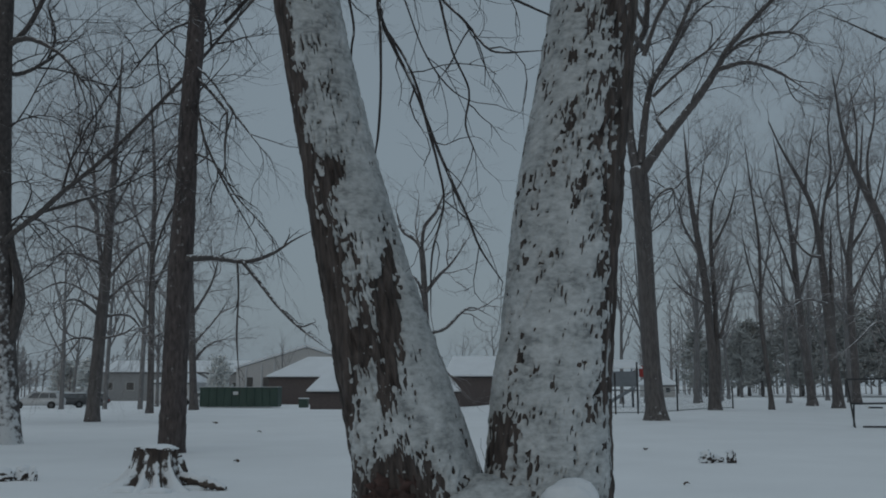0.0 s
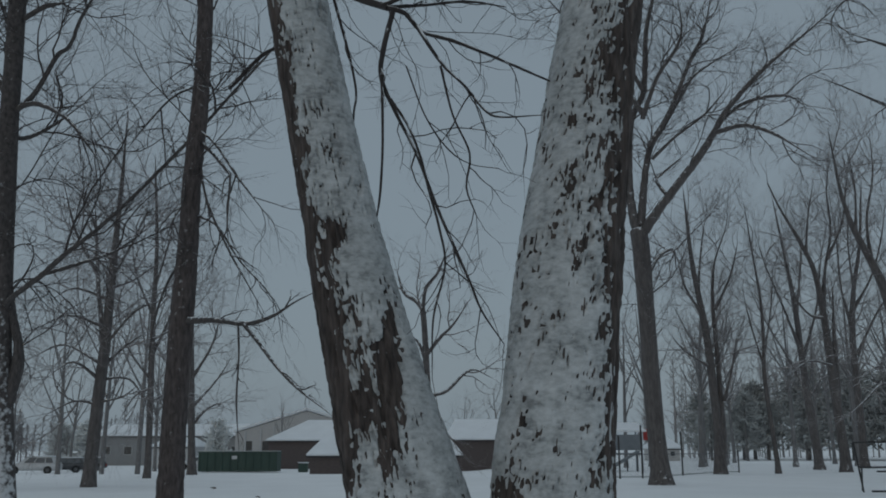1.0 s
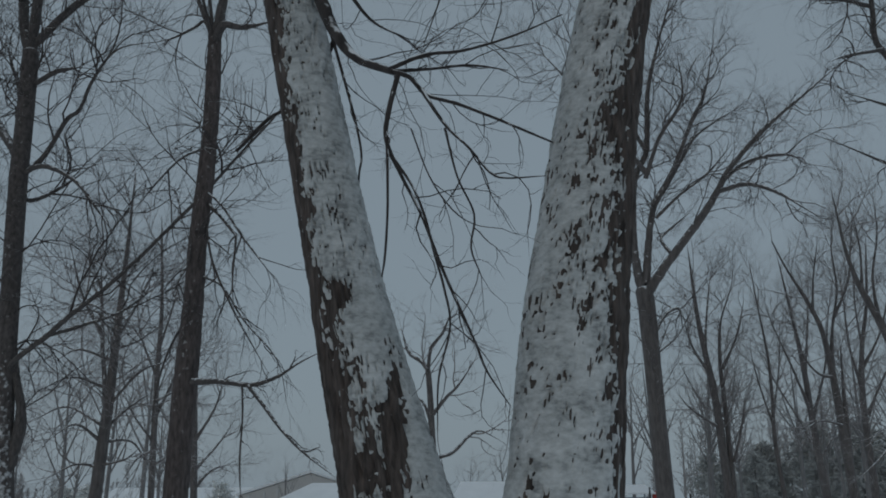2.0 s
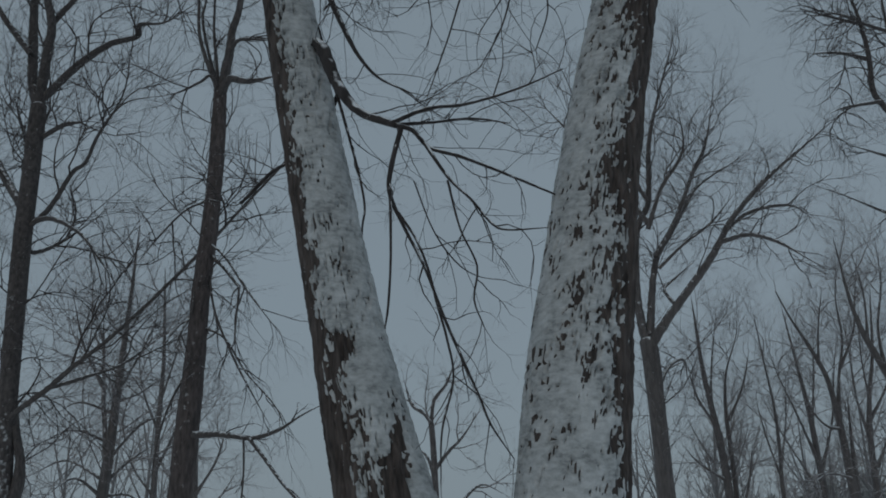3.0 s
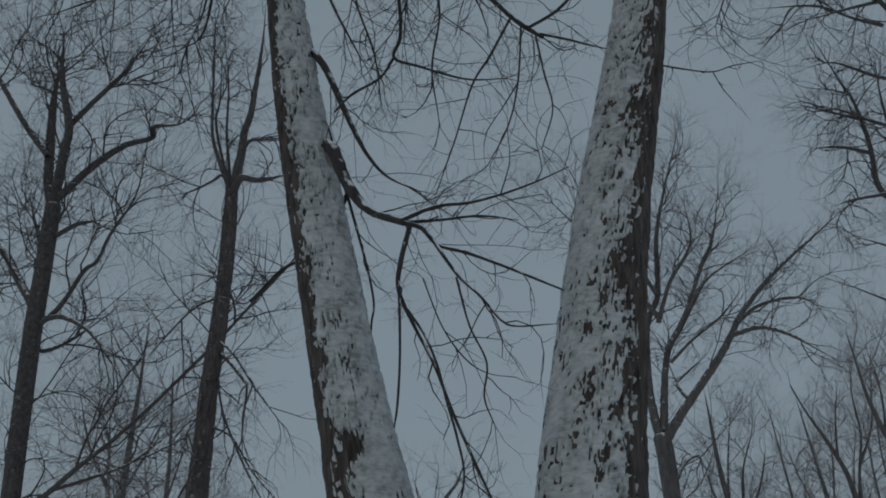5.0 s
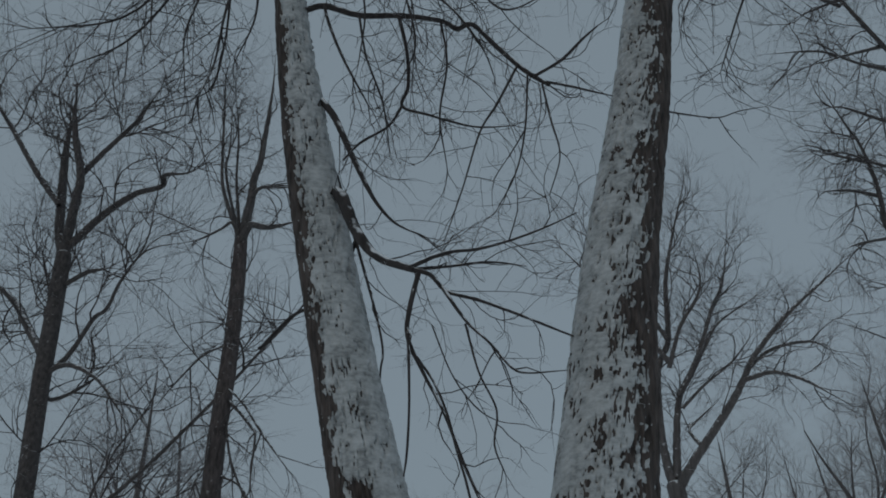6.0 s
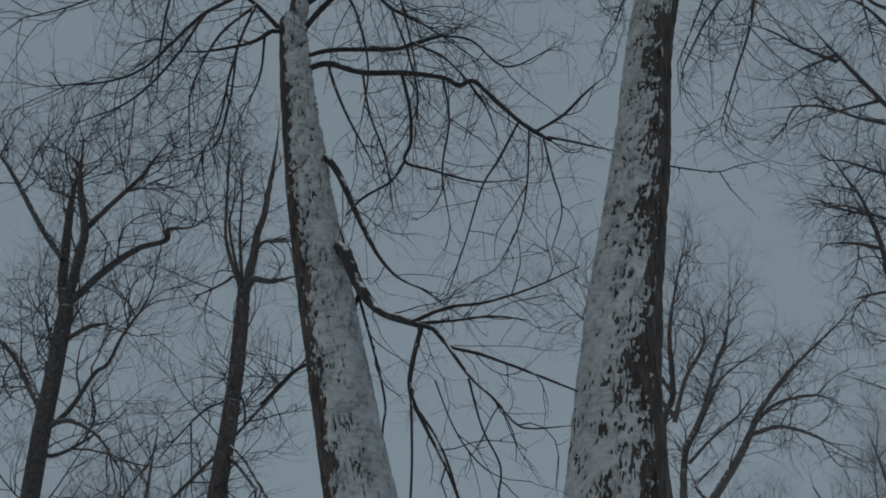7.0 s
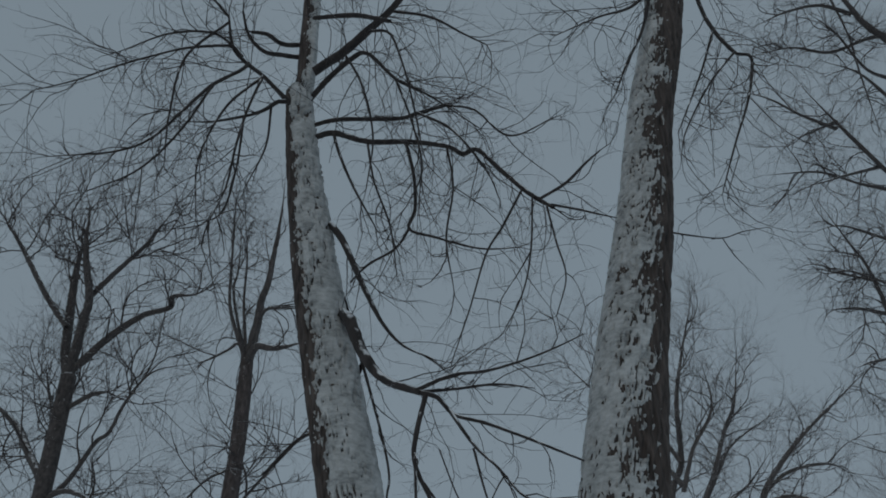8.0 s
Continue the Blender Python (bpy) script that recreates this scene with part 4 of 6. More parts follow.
M_LIMBS = [
    ("limb", (0.6, 0.15, 0.2), [(16.9, 27.5, 10.4, 0.05), (15.6, 26.5, 11.35, 0.03), (14.5, 26, 11.81, 0.021), (13.62, 26, 12.12, 0.018), (12.75, 26, 12.52, 0.015), (11.86, 26, 12.89, 0.012), (11.25, 26, 13.19, 0.006)]),
    ("limb", (3.2, 1.5, 0.1), [(17.823, 28, 12.848, 0.1621), (16.416, 27.714, 14.626, 0.1449), (15.066, 27.429, 16.521, 0.1274), (14.595, 27.143, 17.079, 0.1174), (14.511, 26.857, 18.377, 0.0985), (14.212, 26.571, 19.935, 0.0796), (13.65, 26.286, 21.048, 0.06), (12.983, 26, 22.546, 0.0303)]),
    ("limb", (3.2, 1.5, 0.1), [(19.334, 28, 22.151, 0.1738), (17.899, 27.75, 23.414, 0.1437), (16.823, 27.5, 25.187, 0.1133), (15.609, 27.25, 27.329, 0.1052), (14.51, 27, 29.406, 0.0481)]),
    ("limb", (3.0, 1.5, 0.1), [(21.657, 28, 29.427, 0.1955), (20.404, 27.6, 31.208, 0.1994), (18.947, 27.2, 32.707, 0.1899), (18.002, 26.8, 33.444, 0.1652), (17.333, 26.4, 34.572, 0.1411), (16.136, 26, 36.613, 0.0787)]),
    ("limb", (3.0, 0.5, 0.2), [(19.597, 28, 33.93, 0.1309), (18.212, 27.5, 33.108, 0.1026), (16.139, 27, 31.78, 0.0872), (14.288, 26.5, 31.611, 0.0616), (12.25, 26, 30.615, 0.0361)]),
    ("limb", (3.2, 0.5, 0.3), [(18.086, 28, 13.677, 0.1252), (16.154, 27.667, 14.393, 0.0866), (14.679, 27.333, 14.676, 0.0669), (13.297, 27, 14.953, 0.0285)]),
    ("limb", (3.2, 0.8, 0.2), [(14.547, 27, 18.238, 0.079), (13.006, 26, 17.858, 0.0573), (11.588, 25, 17.204, 0.0275)]),
    ("limb", (3.2, 0.8, 0.2), [(14.497, 27, 19.634, 0.0703), (13.111, 26.5, 19.667, 0.0495), (11.944, 26, 19.641, 0.0293)]),
    ("limb", (3.2, 0.7, 0.5), [(14.726, 27, 16.552, 0.0775), (13.035, 26, 15.803, 0.0558), (11.968, 25, 15.063, 0.0268)]),
    ("limb", (3.2, 1.5, 0.3), [(18.124, 28, 18.611, 0.1224), (16.308, 27.25, 19.163, 0.0912), (14.62, 26.5, 19.208, 0.0698), (13.051, 25.75, 19.232, 0.049), (11.682, 25, 18.529, 0.0284)]),
    ("limb", (3.2, 1.5, 0.2), [(16.986, 28, 25.9, 0.0928), (14.675, 26.5, 24.233, 0.0655), (12.516, 25, 22.531, 0.0307)]),
    ("limb", (3.2, 1.5, 0.2), [(15.868, 28, 28.546, 0.0847), (12.235, 25, 24.731, 0.032)]),
    ("limb", (3.0, 1.2, 0.1), [(20.405, 28, 25.576, 0.138), (19.004, 27.5, 27.069, 0.1167), (17.916, 27, 28.601, 0.0947), (16.705, 26.5, 29.851, 0.0718), (15.2, 26, 30.084, 0.0357)]),
    ("limb", (3.0, 1.2, 0.2), [(18.77, 28, 20.581, 0.1163), (17.273, 27.75, 21.513, 0.0963), (15.625, 27.5, 21.932, 0.0751), (14.177, 27.25, 22.346, 0.0538), (12.937, 27, 21.936, 0.0319)]),
    ("limb", (3.0, 1.2, 0.0), [(18.434, 28, 15.389, 0.1179), (17.098, 28.25, 16.65, 0.1005), (16.446, 28.5, 18.904, 0.0831), (16.425, 28.75, 21.548, 0.0646), (16.736, 29, 23.83, 0.0333)]),
    ("limb", (3.0, 0.25, 0.3), [(15.586, 28, 12.419, 0.0373), (14.302, 27.333, 12.601, 0.0365), (12.784, 26.667, 12.932, 0.0268), (11.361, 26, 13.09, 0.0175)]),
    ("limb", (3.2, 0.4, 0.5), [(17.793, 28, 13.105, 0.0935), (16.042, 27.667, 13.357, 0.0741), (14.706, 27.333, 12.639, 0.0547), (13.674, 27, 11.939, 0.027)]),
    ("limb", (3.2, 1.1, 0.1), [(15.19, 27, 27.172, 0.0928), (13.67, 26.333, 27.334, 0.0688), (12.225, 25.667, 27.701, 0.0455), (10.7, 25, 27.572, 0.0224)]),
    ("limb", (3.2, 1.0, 0.2), [(17.753, 27, 34.301, 0.1163), (16.119, 26.333, 34.166, 0.0892), (14.151, 25.667, 32.984, 0.0618), (12.425, 25, 31.409, 0.0357)]),
    ("limb", (3.2, 1.0, 0.0), [(17.121, 27, 35.775, 0.066), (17.041, 26.667, 32.573, 0.0501), (16.647, 26.333, 29.671, 0.0475), (16.255, 26, 25.773, 0.0332)]),
    ("limb", (3.2, 1.0, 0.0), [(16.804, 28, 24.693, 0.0909), (15.449, 27.333, 24.483, 0.067), (13.732, 26.667, 24.572, 0.0552), (11.462, 26, 23.951, 0.0323)]),
    ("limb", (3.2, 1.0, 0.0), [(18.886, 28, 31.007, 0.1003), (17.572, 27.333, 31.079, 0.0744), (16.554, 26.667, 32.603, 0.0626), (15.475, 26, 33.006, 0.0373)]),
]

tree("overhanging_tree", M_STEM, M_LIMBS, "bare tree with dense fine twigs reaching over the lawn", BARK_MID, TWIG_MID, 24, 24, 0.0062, [(2.4, 2.2), (2.2, 1.4), (2.6, 0.85), (2.4, 0.48)], 0.2, fine=0.85)
D_STEM = [
    ("trunk", (), [(-15.908, 41, -0.018, 0.4611), (-15.896, 41, 0.638, 0.3724), (-15.858, 41, 2.164, 0.3487), (-15.772, 41, 4.226, 0.3253), (-15.684, 41, 6.321, 0.2885), (-15.626, 41, 8.985, 0.2384), (-15.566, 41, 11.702, 0.1739), (-15.506, 41, 14.472, 0.1081), (-15.506, 41, 16.445, 0.0544)]),
]

D_LIMBS = [
    ("limb", (1.6, 2.0, -0.1), [(-15.737, 41, 6.321, 0.1836), (-16.472, 41.667, 9.105, 0.1615), (-16.961, 42.333, 11.183, 0.1239), (-17.643, 43, 14.515, 0.0707)]),
    ("limb", (1.6, 2.0, 0.1), [(-15.802, 41, 4.747, 0.1304), (-16.686, 40, 5.436, 0.0893), (-17.462, 39, 4.593, 0.0496)]),
    ("limb", (1.6, 2.0, 0.1), [(-15.701, 41, 8.448, 0.1189), (-17.11, 40.5, 8.895, 0.0916), (-17.897, 40, 8.281, 0.0516)]),
    ("limb", (1.6, 2.0, 0.1), [(-15.78, 41, 5.269, 0.1306), (-14.84, 41.5, 6.378, 0.1062), (-13.85, 42, 7.249, 0.0539)]),
    ("limb", (1.6, 2.0, -0.2), [(-15.603, 41, 9.524, 0.1327), (-15.027, 42, 11.667, 0.0958), (-14.73, 43, 13.931, 0.0564)]),
    ("limb", (1.6, 2.0, -0.2), [(-16.24, 41, 9.524, 0.1194), (-17.279, 40.5, 11.578, 0.0925), (-17.877, 40, 13.886, 0.0527)]),
    ("limb", (1.6, 2.0, 0.15), [(-15.682, 41, 3.578, 0.1168), (-16.656, 40.5, 3.733, 0.0898), (-17.677, 40, 3.102, 0.0506)]),
    ("limb", (1.6, 2.0, 0.1), [(-15.683, 41, 5.4, 0.1176), (-17.974, 42, 6.436, 0.094), (-19.928, 43, 5.944, 0.0549)]),
    ("limb", (1.6, 2.0, 0.2), [(-15.724, 41, 4.747, 0.1173), (-14.622, 41.5, 4.785, 0.0924), (-13.887, 42, 3.706, 0.0532)]),
    ("limb", (1.6, 2.0, 0.1), [(-15.677, 41, 7.114, 0.1184), (-17.025, 40, 7.551, 0.09), (-17.965, 39, 6.845, 0.05)]),
    ("limb", (1.6, 2.0, 0.0), [(-15.684, 41, 6.321, 0.118), (-14.176, 40.5, 7.836, 0.0912), (-12.688, 40, 8.281, 0.0516)]),
    ("limb", (1.6, 2.0, 0.0), [(-15.626, 41, 8.985, 0.1059), (-14.916, 42, 9.579, 0.0815), (-13.929, 43, 10.763, 0.0558)]),
    ("limb", (1.6, 2.0, -0.1), [(-15.649, 41, 10.336, 0.1065), (-17.473, 42, 11.387, 0.082), (-19.41, 43, 11.334, 0.0559)]),
    ("limb", (1.6, 2.0, 0.0), [(-15.819, 41, 3.708, 0.1039), (-14.307, 40, 3.909, 0.0761), (-13.356, 39, 4.346, 0.0372)]),
]

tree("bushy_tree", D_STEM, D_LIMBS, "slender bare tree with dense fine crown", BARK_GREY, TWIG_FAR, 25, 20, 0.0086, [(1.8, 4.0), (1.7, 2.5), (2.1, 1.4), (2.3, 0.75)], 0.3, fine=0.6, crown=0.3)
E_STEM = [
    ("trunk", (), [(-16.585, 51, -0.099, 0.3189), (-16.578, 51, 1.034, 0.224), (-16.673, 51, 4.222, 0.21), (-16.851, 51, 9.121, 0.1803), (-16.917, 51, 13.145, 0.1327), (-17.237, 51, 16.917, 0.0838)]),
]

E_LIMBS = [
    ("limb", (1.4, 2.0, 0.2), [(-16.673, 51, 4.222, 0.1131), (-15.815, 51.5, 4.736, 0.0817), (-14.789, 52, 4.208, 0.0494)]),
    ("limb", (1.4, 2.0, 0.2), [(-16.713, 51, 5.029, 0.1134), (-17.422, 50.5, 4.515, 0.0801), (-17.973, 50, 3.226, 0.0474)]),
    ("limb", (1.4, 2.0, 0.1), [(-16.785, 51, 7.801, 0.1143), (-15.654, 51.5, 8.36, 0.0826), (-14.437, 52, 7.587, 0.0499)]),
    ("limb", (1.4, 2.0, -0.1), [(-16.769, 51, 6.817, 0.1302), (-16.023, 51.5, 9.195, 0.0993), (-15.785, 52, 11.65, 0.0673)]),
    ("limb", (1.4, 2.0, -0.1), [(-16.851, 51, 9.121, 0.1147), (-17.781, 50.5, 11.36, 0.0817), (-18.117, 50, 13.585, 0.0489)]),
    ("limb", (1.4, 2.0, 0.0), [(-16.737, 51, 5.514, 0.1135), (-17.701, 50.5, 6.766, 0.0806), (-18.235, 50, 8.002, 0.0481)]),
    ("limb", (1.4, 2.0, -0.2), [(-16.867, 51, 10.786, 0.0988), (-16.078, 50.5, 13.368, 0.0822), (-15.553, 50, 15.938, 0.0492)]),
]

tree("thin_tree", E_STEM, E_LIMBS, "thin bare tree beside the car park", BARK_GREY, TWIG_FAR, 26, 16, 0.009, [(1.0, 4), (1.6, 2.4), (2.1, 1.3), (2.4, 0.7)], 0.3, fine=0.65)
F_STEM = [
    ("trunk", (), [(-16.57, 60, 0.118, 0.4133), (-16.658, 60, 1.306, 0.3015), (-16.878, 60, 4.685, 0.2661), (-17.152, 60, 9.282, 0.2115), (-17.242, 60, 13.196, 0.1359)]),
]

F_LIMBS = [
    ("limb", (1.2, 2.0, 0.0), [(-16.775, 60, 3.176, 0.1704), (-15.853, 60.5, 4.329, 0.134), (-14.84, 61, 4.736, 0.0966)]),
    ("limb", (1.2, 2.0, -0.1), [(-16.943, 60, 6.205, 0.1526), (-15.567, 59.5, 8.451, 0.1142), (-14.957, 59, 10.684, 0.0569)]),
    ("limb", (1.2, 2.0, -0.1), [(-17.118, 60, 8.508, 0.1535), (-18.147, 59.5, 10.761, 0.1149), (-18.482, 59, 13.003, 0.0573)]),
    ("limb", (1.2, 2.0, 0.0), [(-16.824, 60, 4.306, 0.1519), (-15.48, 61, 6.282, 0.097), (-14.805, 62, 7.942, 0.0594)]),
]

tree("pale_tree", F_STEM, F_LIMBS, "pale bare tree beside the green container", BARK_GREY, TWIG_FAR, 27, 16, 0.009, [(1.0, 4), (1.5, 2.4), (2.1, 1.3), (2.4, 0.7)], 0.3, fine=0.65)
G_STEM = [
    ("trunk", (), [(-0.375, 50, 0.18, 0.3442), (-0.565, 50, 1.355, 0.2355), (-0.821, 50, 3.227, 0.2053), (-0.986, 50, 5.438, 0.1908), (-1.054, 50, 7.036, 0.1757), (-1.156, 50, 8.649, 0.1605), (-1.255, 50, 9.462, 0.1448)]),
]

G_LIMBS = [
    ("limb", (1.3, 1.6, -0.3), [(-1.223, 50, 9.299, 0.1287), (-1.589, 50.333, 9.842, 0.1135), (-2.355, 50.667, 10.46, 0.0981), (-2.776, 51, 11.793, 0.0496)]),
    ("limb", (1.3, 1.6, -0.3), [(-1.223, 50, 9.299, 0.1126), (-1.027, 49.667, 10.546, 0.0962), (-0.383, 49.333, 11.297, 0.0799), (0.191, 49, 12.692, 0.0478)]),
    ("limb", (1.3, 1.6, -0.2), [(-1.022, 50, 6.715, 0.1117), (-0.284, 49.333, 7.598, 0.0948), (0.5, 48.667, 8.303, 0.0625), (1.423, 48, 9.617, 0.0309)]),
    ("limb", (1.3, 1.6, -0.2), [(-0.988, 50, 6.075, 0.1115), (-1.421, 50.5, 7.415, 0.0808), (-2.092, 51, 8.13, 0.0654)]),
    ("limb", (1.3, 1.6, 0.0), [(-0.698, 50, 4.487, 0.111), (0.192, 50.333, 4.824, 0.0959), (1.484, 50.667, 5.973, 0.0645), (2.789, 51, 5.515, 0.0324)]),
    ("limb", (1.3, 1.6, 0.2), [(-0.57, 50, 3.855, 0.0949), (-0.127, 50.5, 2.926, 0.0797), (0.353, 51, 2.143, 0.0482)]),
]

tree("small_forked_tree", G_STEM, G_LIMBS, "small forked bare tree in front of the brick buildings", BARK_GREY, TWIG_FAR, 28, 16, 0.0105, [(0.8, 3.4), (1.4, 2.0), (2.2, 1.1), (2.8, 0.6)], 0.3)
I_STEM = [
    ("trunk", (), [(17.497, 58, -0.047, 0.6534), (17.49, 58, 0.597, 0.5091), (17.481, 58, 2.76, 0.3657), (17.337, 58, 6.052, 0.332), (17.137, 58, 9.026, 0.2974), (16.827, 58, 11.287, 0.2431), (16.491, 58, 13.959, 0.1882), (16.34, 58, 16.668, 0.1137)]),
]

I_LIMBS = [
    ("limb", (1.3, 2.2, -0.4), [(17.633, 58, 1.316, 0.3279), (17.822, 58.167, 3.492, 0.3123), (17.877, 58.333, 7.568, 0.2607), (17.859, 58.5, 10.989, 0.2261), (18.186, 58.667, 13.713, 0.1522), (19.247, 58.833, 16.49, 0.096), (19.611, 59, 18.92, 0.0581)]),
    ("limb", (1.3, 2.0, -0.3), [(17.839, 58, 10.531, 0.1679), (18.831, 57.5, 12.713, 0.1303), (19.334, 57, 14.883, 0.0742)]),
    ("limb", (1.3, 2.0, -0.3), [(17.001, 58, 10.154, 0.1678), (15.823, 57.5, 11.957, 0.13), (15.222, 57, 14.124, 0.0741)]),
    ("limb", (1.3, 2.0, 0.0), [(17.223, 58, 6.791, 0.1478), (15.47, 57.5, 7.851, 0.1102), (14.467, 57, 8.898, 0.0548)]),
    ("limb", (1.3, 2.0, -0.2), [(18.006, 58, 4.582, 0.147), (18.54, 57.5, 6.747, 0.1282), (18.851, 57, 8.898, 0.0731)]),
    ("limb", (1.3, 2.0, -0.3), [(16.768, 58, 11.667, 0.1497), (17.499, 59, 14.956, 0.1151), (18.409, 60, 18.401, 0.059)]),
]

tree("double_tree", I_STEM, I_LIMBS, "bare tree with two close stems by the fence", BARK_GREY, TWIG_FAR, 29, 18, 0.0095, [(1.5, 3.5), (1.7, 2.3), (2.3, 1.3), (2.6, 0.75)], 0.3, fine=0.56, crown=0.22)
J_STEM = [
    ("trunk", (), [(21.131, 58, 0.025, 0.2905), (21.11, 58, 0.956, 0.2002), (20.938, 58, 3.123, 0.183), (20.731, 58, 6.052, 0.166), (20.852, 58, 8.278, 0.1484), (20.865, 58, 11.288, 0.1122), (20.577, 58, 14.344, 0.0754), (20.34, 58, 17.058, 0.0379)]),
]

J_LIMBS = [
    ("limb", (1.2, 1.6, -0.4), [(20.811, 58, 7.533, 0.1111), (21.681, 58.5, 10.608, 0.0941), (22.268, 59, 13.782, 0.0574)]),
    ("limb", (1.2, 1.6, -0.4), [(20.771, 58, 6.791, 0.1109), (19.957, 57.5, 9.334, 0.0922), (19.367, 57, 11.867, 0.0552)]),
]

tree("sapling", J_STEM, J_LIMBS, "young thin bare tree on the open snow", BARK_GREY, TWIG_FAR, 30, 14, 0.009, [(1.1, 3.4), (1.5, 2.0), (2.2, 1.1), (2.6, 0.6)], 0.3, fine=0.56)
K_STEM = [
    ("trunk", (), [(28.685, 70, 0.131, 0.614), (28.641, 70, 0.823, 0.4393), (28.451, 70, 3.439, 0.4197), (28.233, 70, 5.641, 0.3773), (28.067, 70, 8.761, 0.3128), (27.862, 70, 12.835, 0.248), (27.445, 70, 16.516, 0.159), (27.041, 70, 19.786, 0.0915)]),
]

K_LIMBS = [
    ("limb", (1.1, 2.4, -0.6), [(28.084, 70, 8.313, 0.2009), (29.687, 70.333, 12.43, 0.1584), (30.521, 70.667, 16.191, 0.1146), (31.434, 71, 19.569, 0.0695)]),
    ("limb", (1.1, 2.4, -0.6), [(28.004, 70, 9.21, 0.2013), (26.615, 69.333, 12.728, 0.1563), (25.293, 68.667, 15.778, 0.1113), (24.442, 68, 18.354, 0.0665)]),
    ("limb", (1.1, 2.4, -0.6), [(28.171, 70, 6.085, 0.1777), (27.116, 70.667, 8.829, 0.1354), (25.724, 71.333, 12.12, 0.1146), (24.953, 72, 15.042, 0.0698)]),
    ("limb", (1.1, 2.4, -0.6), [(27.943, 70, 11.923, 0.18), (29.053, 71, 16.26, 0.1381), (29.931, 72, 20.305, 0.0706)]),
    ("limb", (1.1, 2.4, -0.5), [(28.206, 70, 5.199, 0.1552), (30.358, 71, 7.955, 0.1131), (31.919, 72, 11.285, 0.0693)]),
]

tree("upright_tree", K_STEM, K_LIMBS, "bare tree with upright broom-like shoots", BARK_GREY, TWIG_FAR, 31, 16, 0.0105, [(1.2, 3.9), (1.6, 2.6), (2.0, 1.5), (2.2, 0.85)], 0.3, fine=0.52, crown=0.22)
L_STEM = [
    ("trunk", (), [(27.173, 62, -0.007, 0.6599), (27.196, 62, 0.912, 0.4669), (27.026, 62, 3.617, 0.4113), (26.893, 62, 6.359, 0.3943), (26.758, 62, 9.138, 0.3374), (26.595, 62, 11.551, 0.2795), (26.269, 62, 13.992, 0.2209), (25.471, 62, 16.048, 0.1816), (24.277, 62, 18.458, 0.1015), (23.494, 62, 20.432, 0.0612)]),
]

L_LIMBS = [
    ("limb", (1.2, 2.4, -0.6), [(26.649, 62, 11.147, 0.2394), (27.182, 62.25, 14.042, 0.2016), (27.969, 62.5, 16.999, 0.1631), (28.099, 62.75, 20.447, 0.1032), (29.035, 63, 23.541, 0.0626)]),
    ("limb", (1.2, 2.0, -0.3), [(26.769, 62, 10.542, 0.1593), (25.538, 61.5, 10.67, 0.1384), (24.422, 61, 11.789, 0.118), (23.753, 60.5, 13.692, 0.0784), (22.478, 60, 15.182, 0.0585)]),
    ("limb", (1.2, 2.4, -0.6), [(27.287, 62, 14.812, 0.161), (28.275, 61.333, 17.122, 0.1402), (28.562, 60.667, 19.821, 0.0997), (28.844, 60, 22.496, 0.0596)]),
    ("limb", (1.2, 2.4, -0.6), [(25.823, 62, 15.223, 0.1611), (25.757, 61, 17.448, 0.1196), (25.881, 60, 19.621, 0.0789)]),
    ("limb", (0.3, 0.8, -0.3), [(27.105, 62, 1.296, 0.2921), (27.182, 62, 4.788, 0.2946), (27.247, 62, 8.739, 0.2776), (27.452, 62, 12.442, 0.2601)]),
    ("limb", (1.0, 1.6, 0.0), [(27.103, 62, 7.149, 0.158), (24.997, 60.667, 7.418, 0.1161), (23.279, 59.333, 6.721, 0.0945), (21.985, 58, 6.052, 0.0553)]),
]

tree("broken_top_tree", L_STEM, L_LIMBS, "bare forked tree beside a broken-off stem", BARK_GREY, TWIG_FAR, 32, 18, 0.0095, [(1.3, 3.7), (1.6, 2.5), (2.1, 1.4), (2.4, 0.8)], 0.3, fine=0.52, crown=0.25)
N_STEM = [
    ("trunk", (), [(34.459, 75, 0.211, 0.5641), (34.451, 75, 0.768, 0.4471), (34.493, 75, 4.04, 0.4027), (34.439, 75, 7.357, 0.3577), (34.596, 75, 11.688, 0.3128), (35.076, 75, 15.109, 0.2422), (35.903, 75, 18.578, 0.1707), (36.434, 75, 22.601, 0.0983)]),
]

N_LIMBS = [
    ("limb", (1.1, 2.4, -0.6), [(34.611, 75, 11.203, 0.2163), (34.112, 75.333, 15.169, 0.1703), (34.287, 75.667, 19.233, 0.1232), (34.214, 76, 23.395, 0.0748)]),
    ("limb", (1.1, 2.4, -0.5), [(34.842, 75, 13.149, 0.2172), (36.372, 74.333, 15.967, 0.1684), (37.255, 73.667, 19.258, 0.12), (37.654, 73, 22.535, 0.0719)]),
    ("limb", (1.1, 2.4, -0.5), [(34.764, 75, 9.273, 0.2155), (36.444, 74.5, 12.587, 0.1676), (38.05, 74, 14.929, 0.1195)]),
    ("limb", (1.1, 2.4, -0.6), [(35.041, 75, 14.618, 0.1694), (34.729, 74.5, 18.961, 0.1213), (35.048, 74, 23.323, 0.0729)]),
]

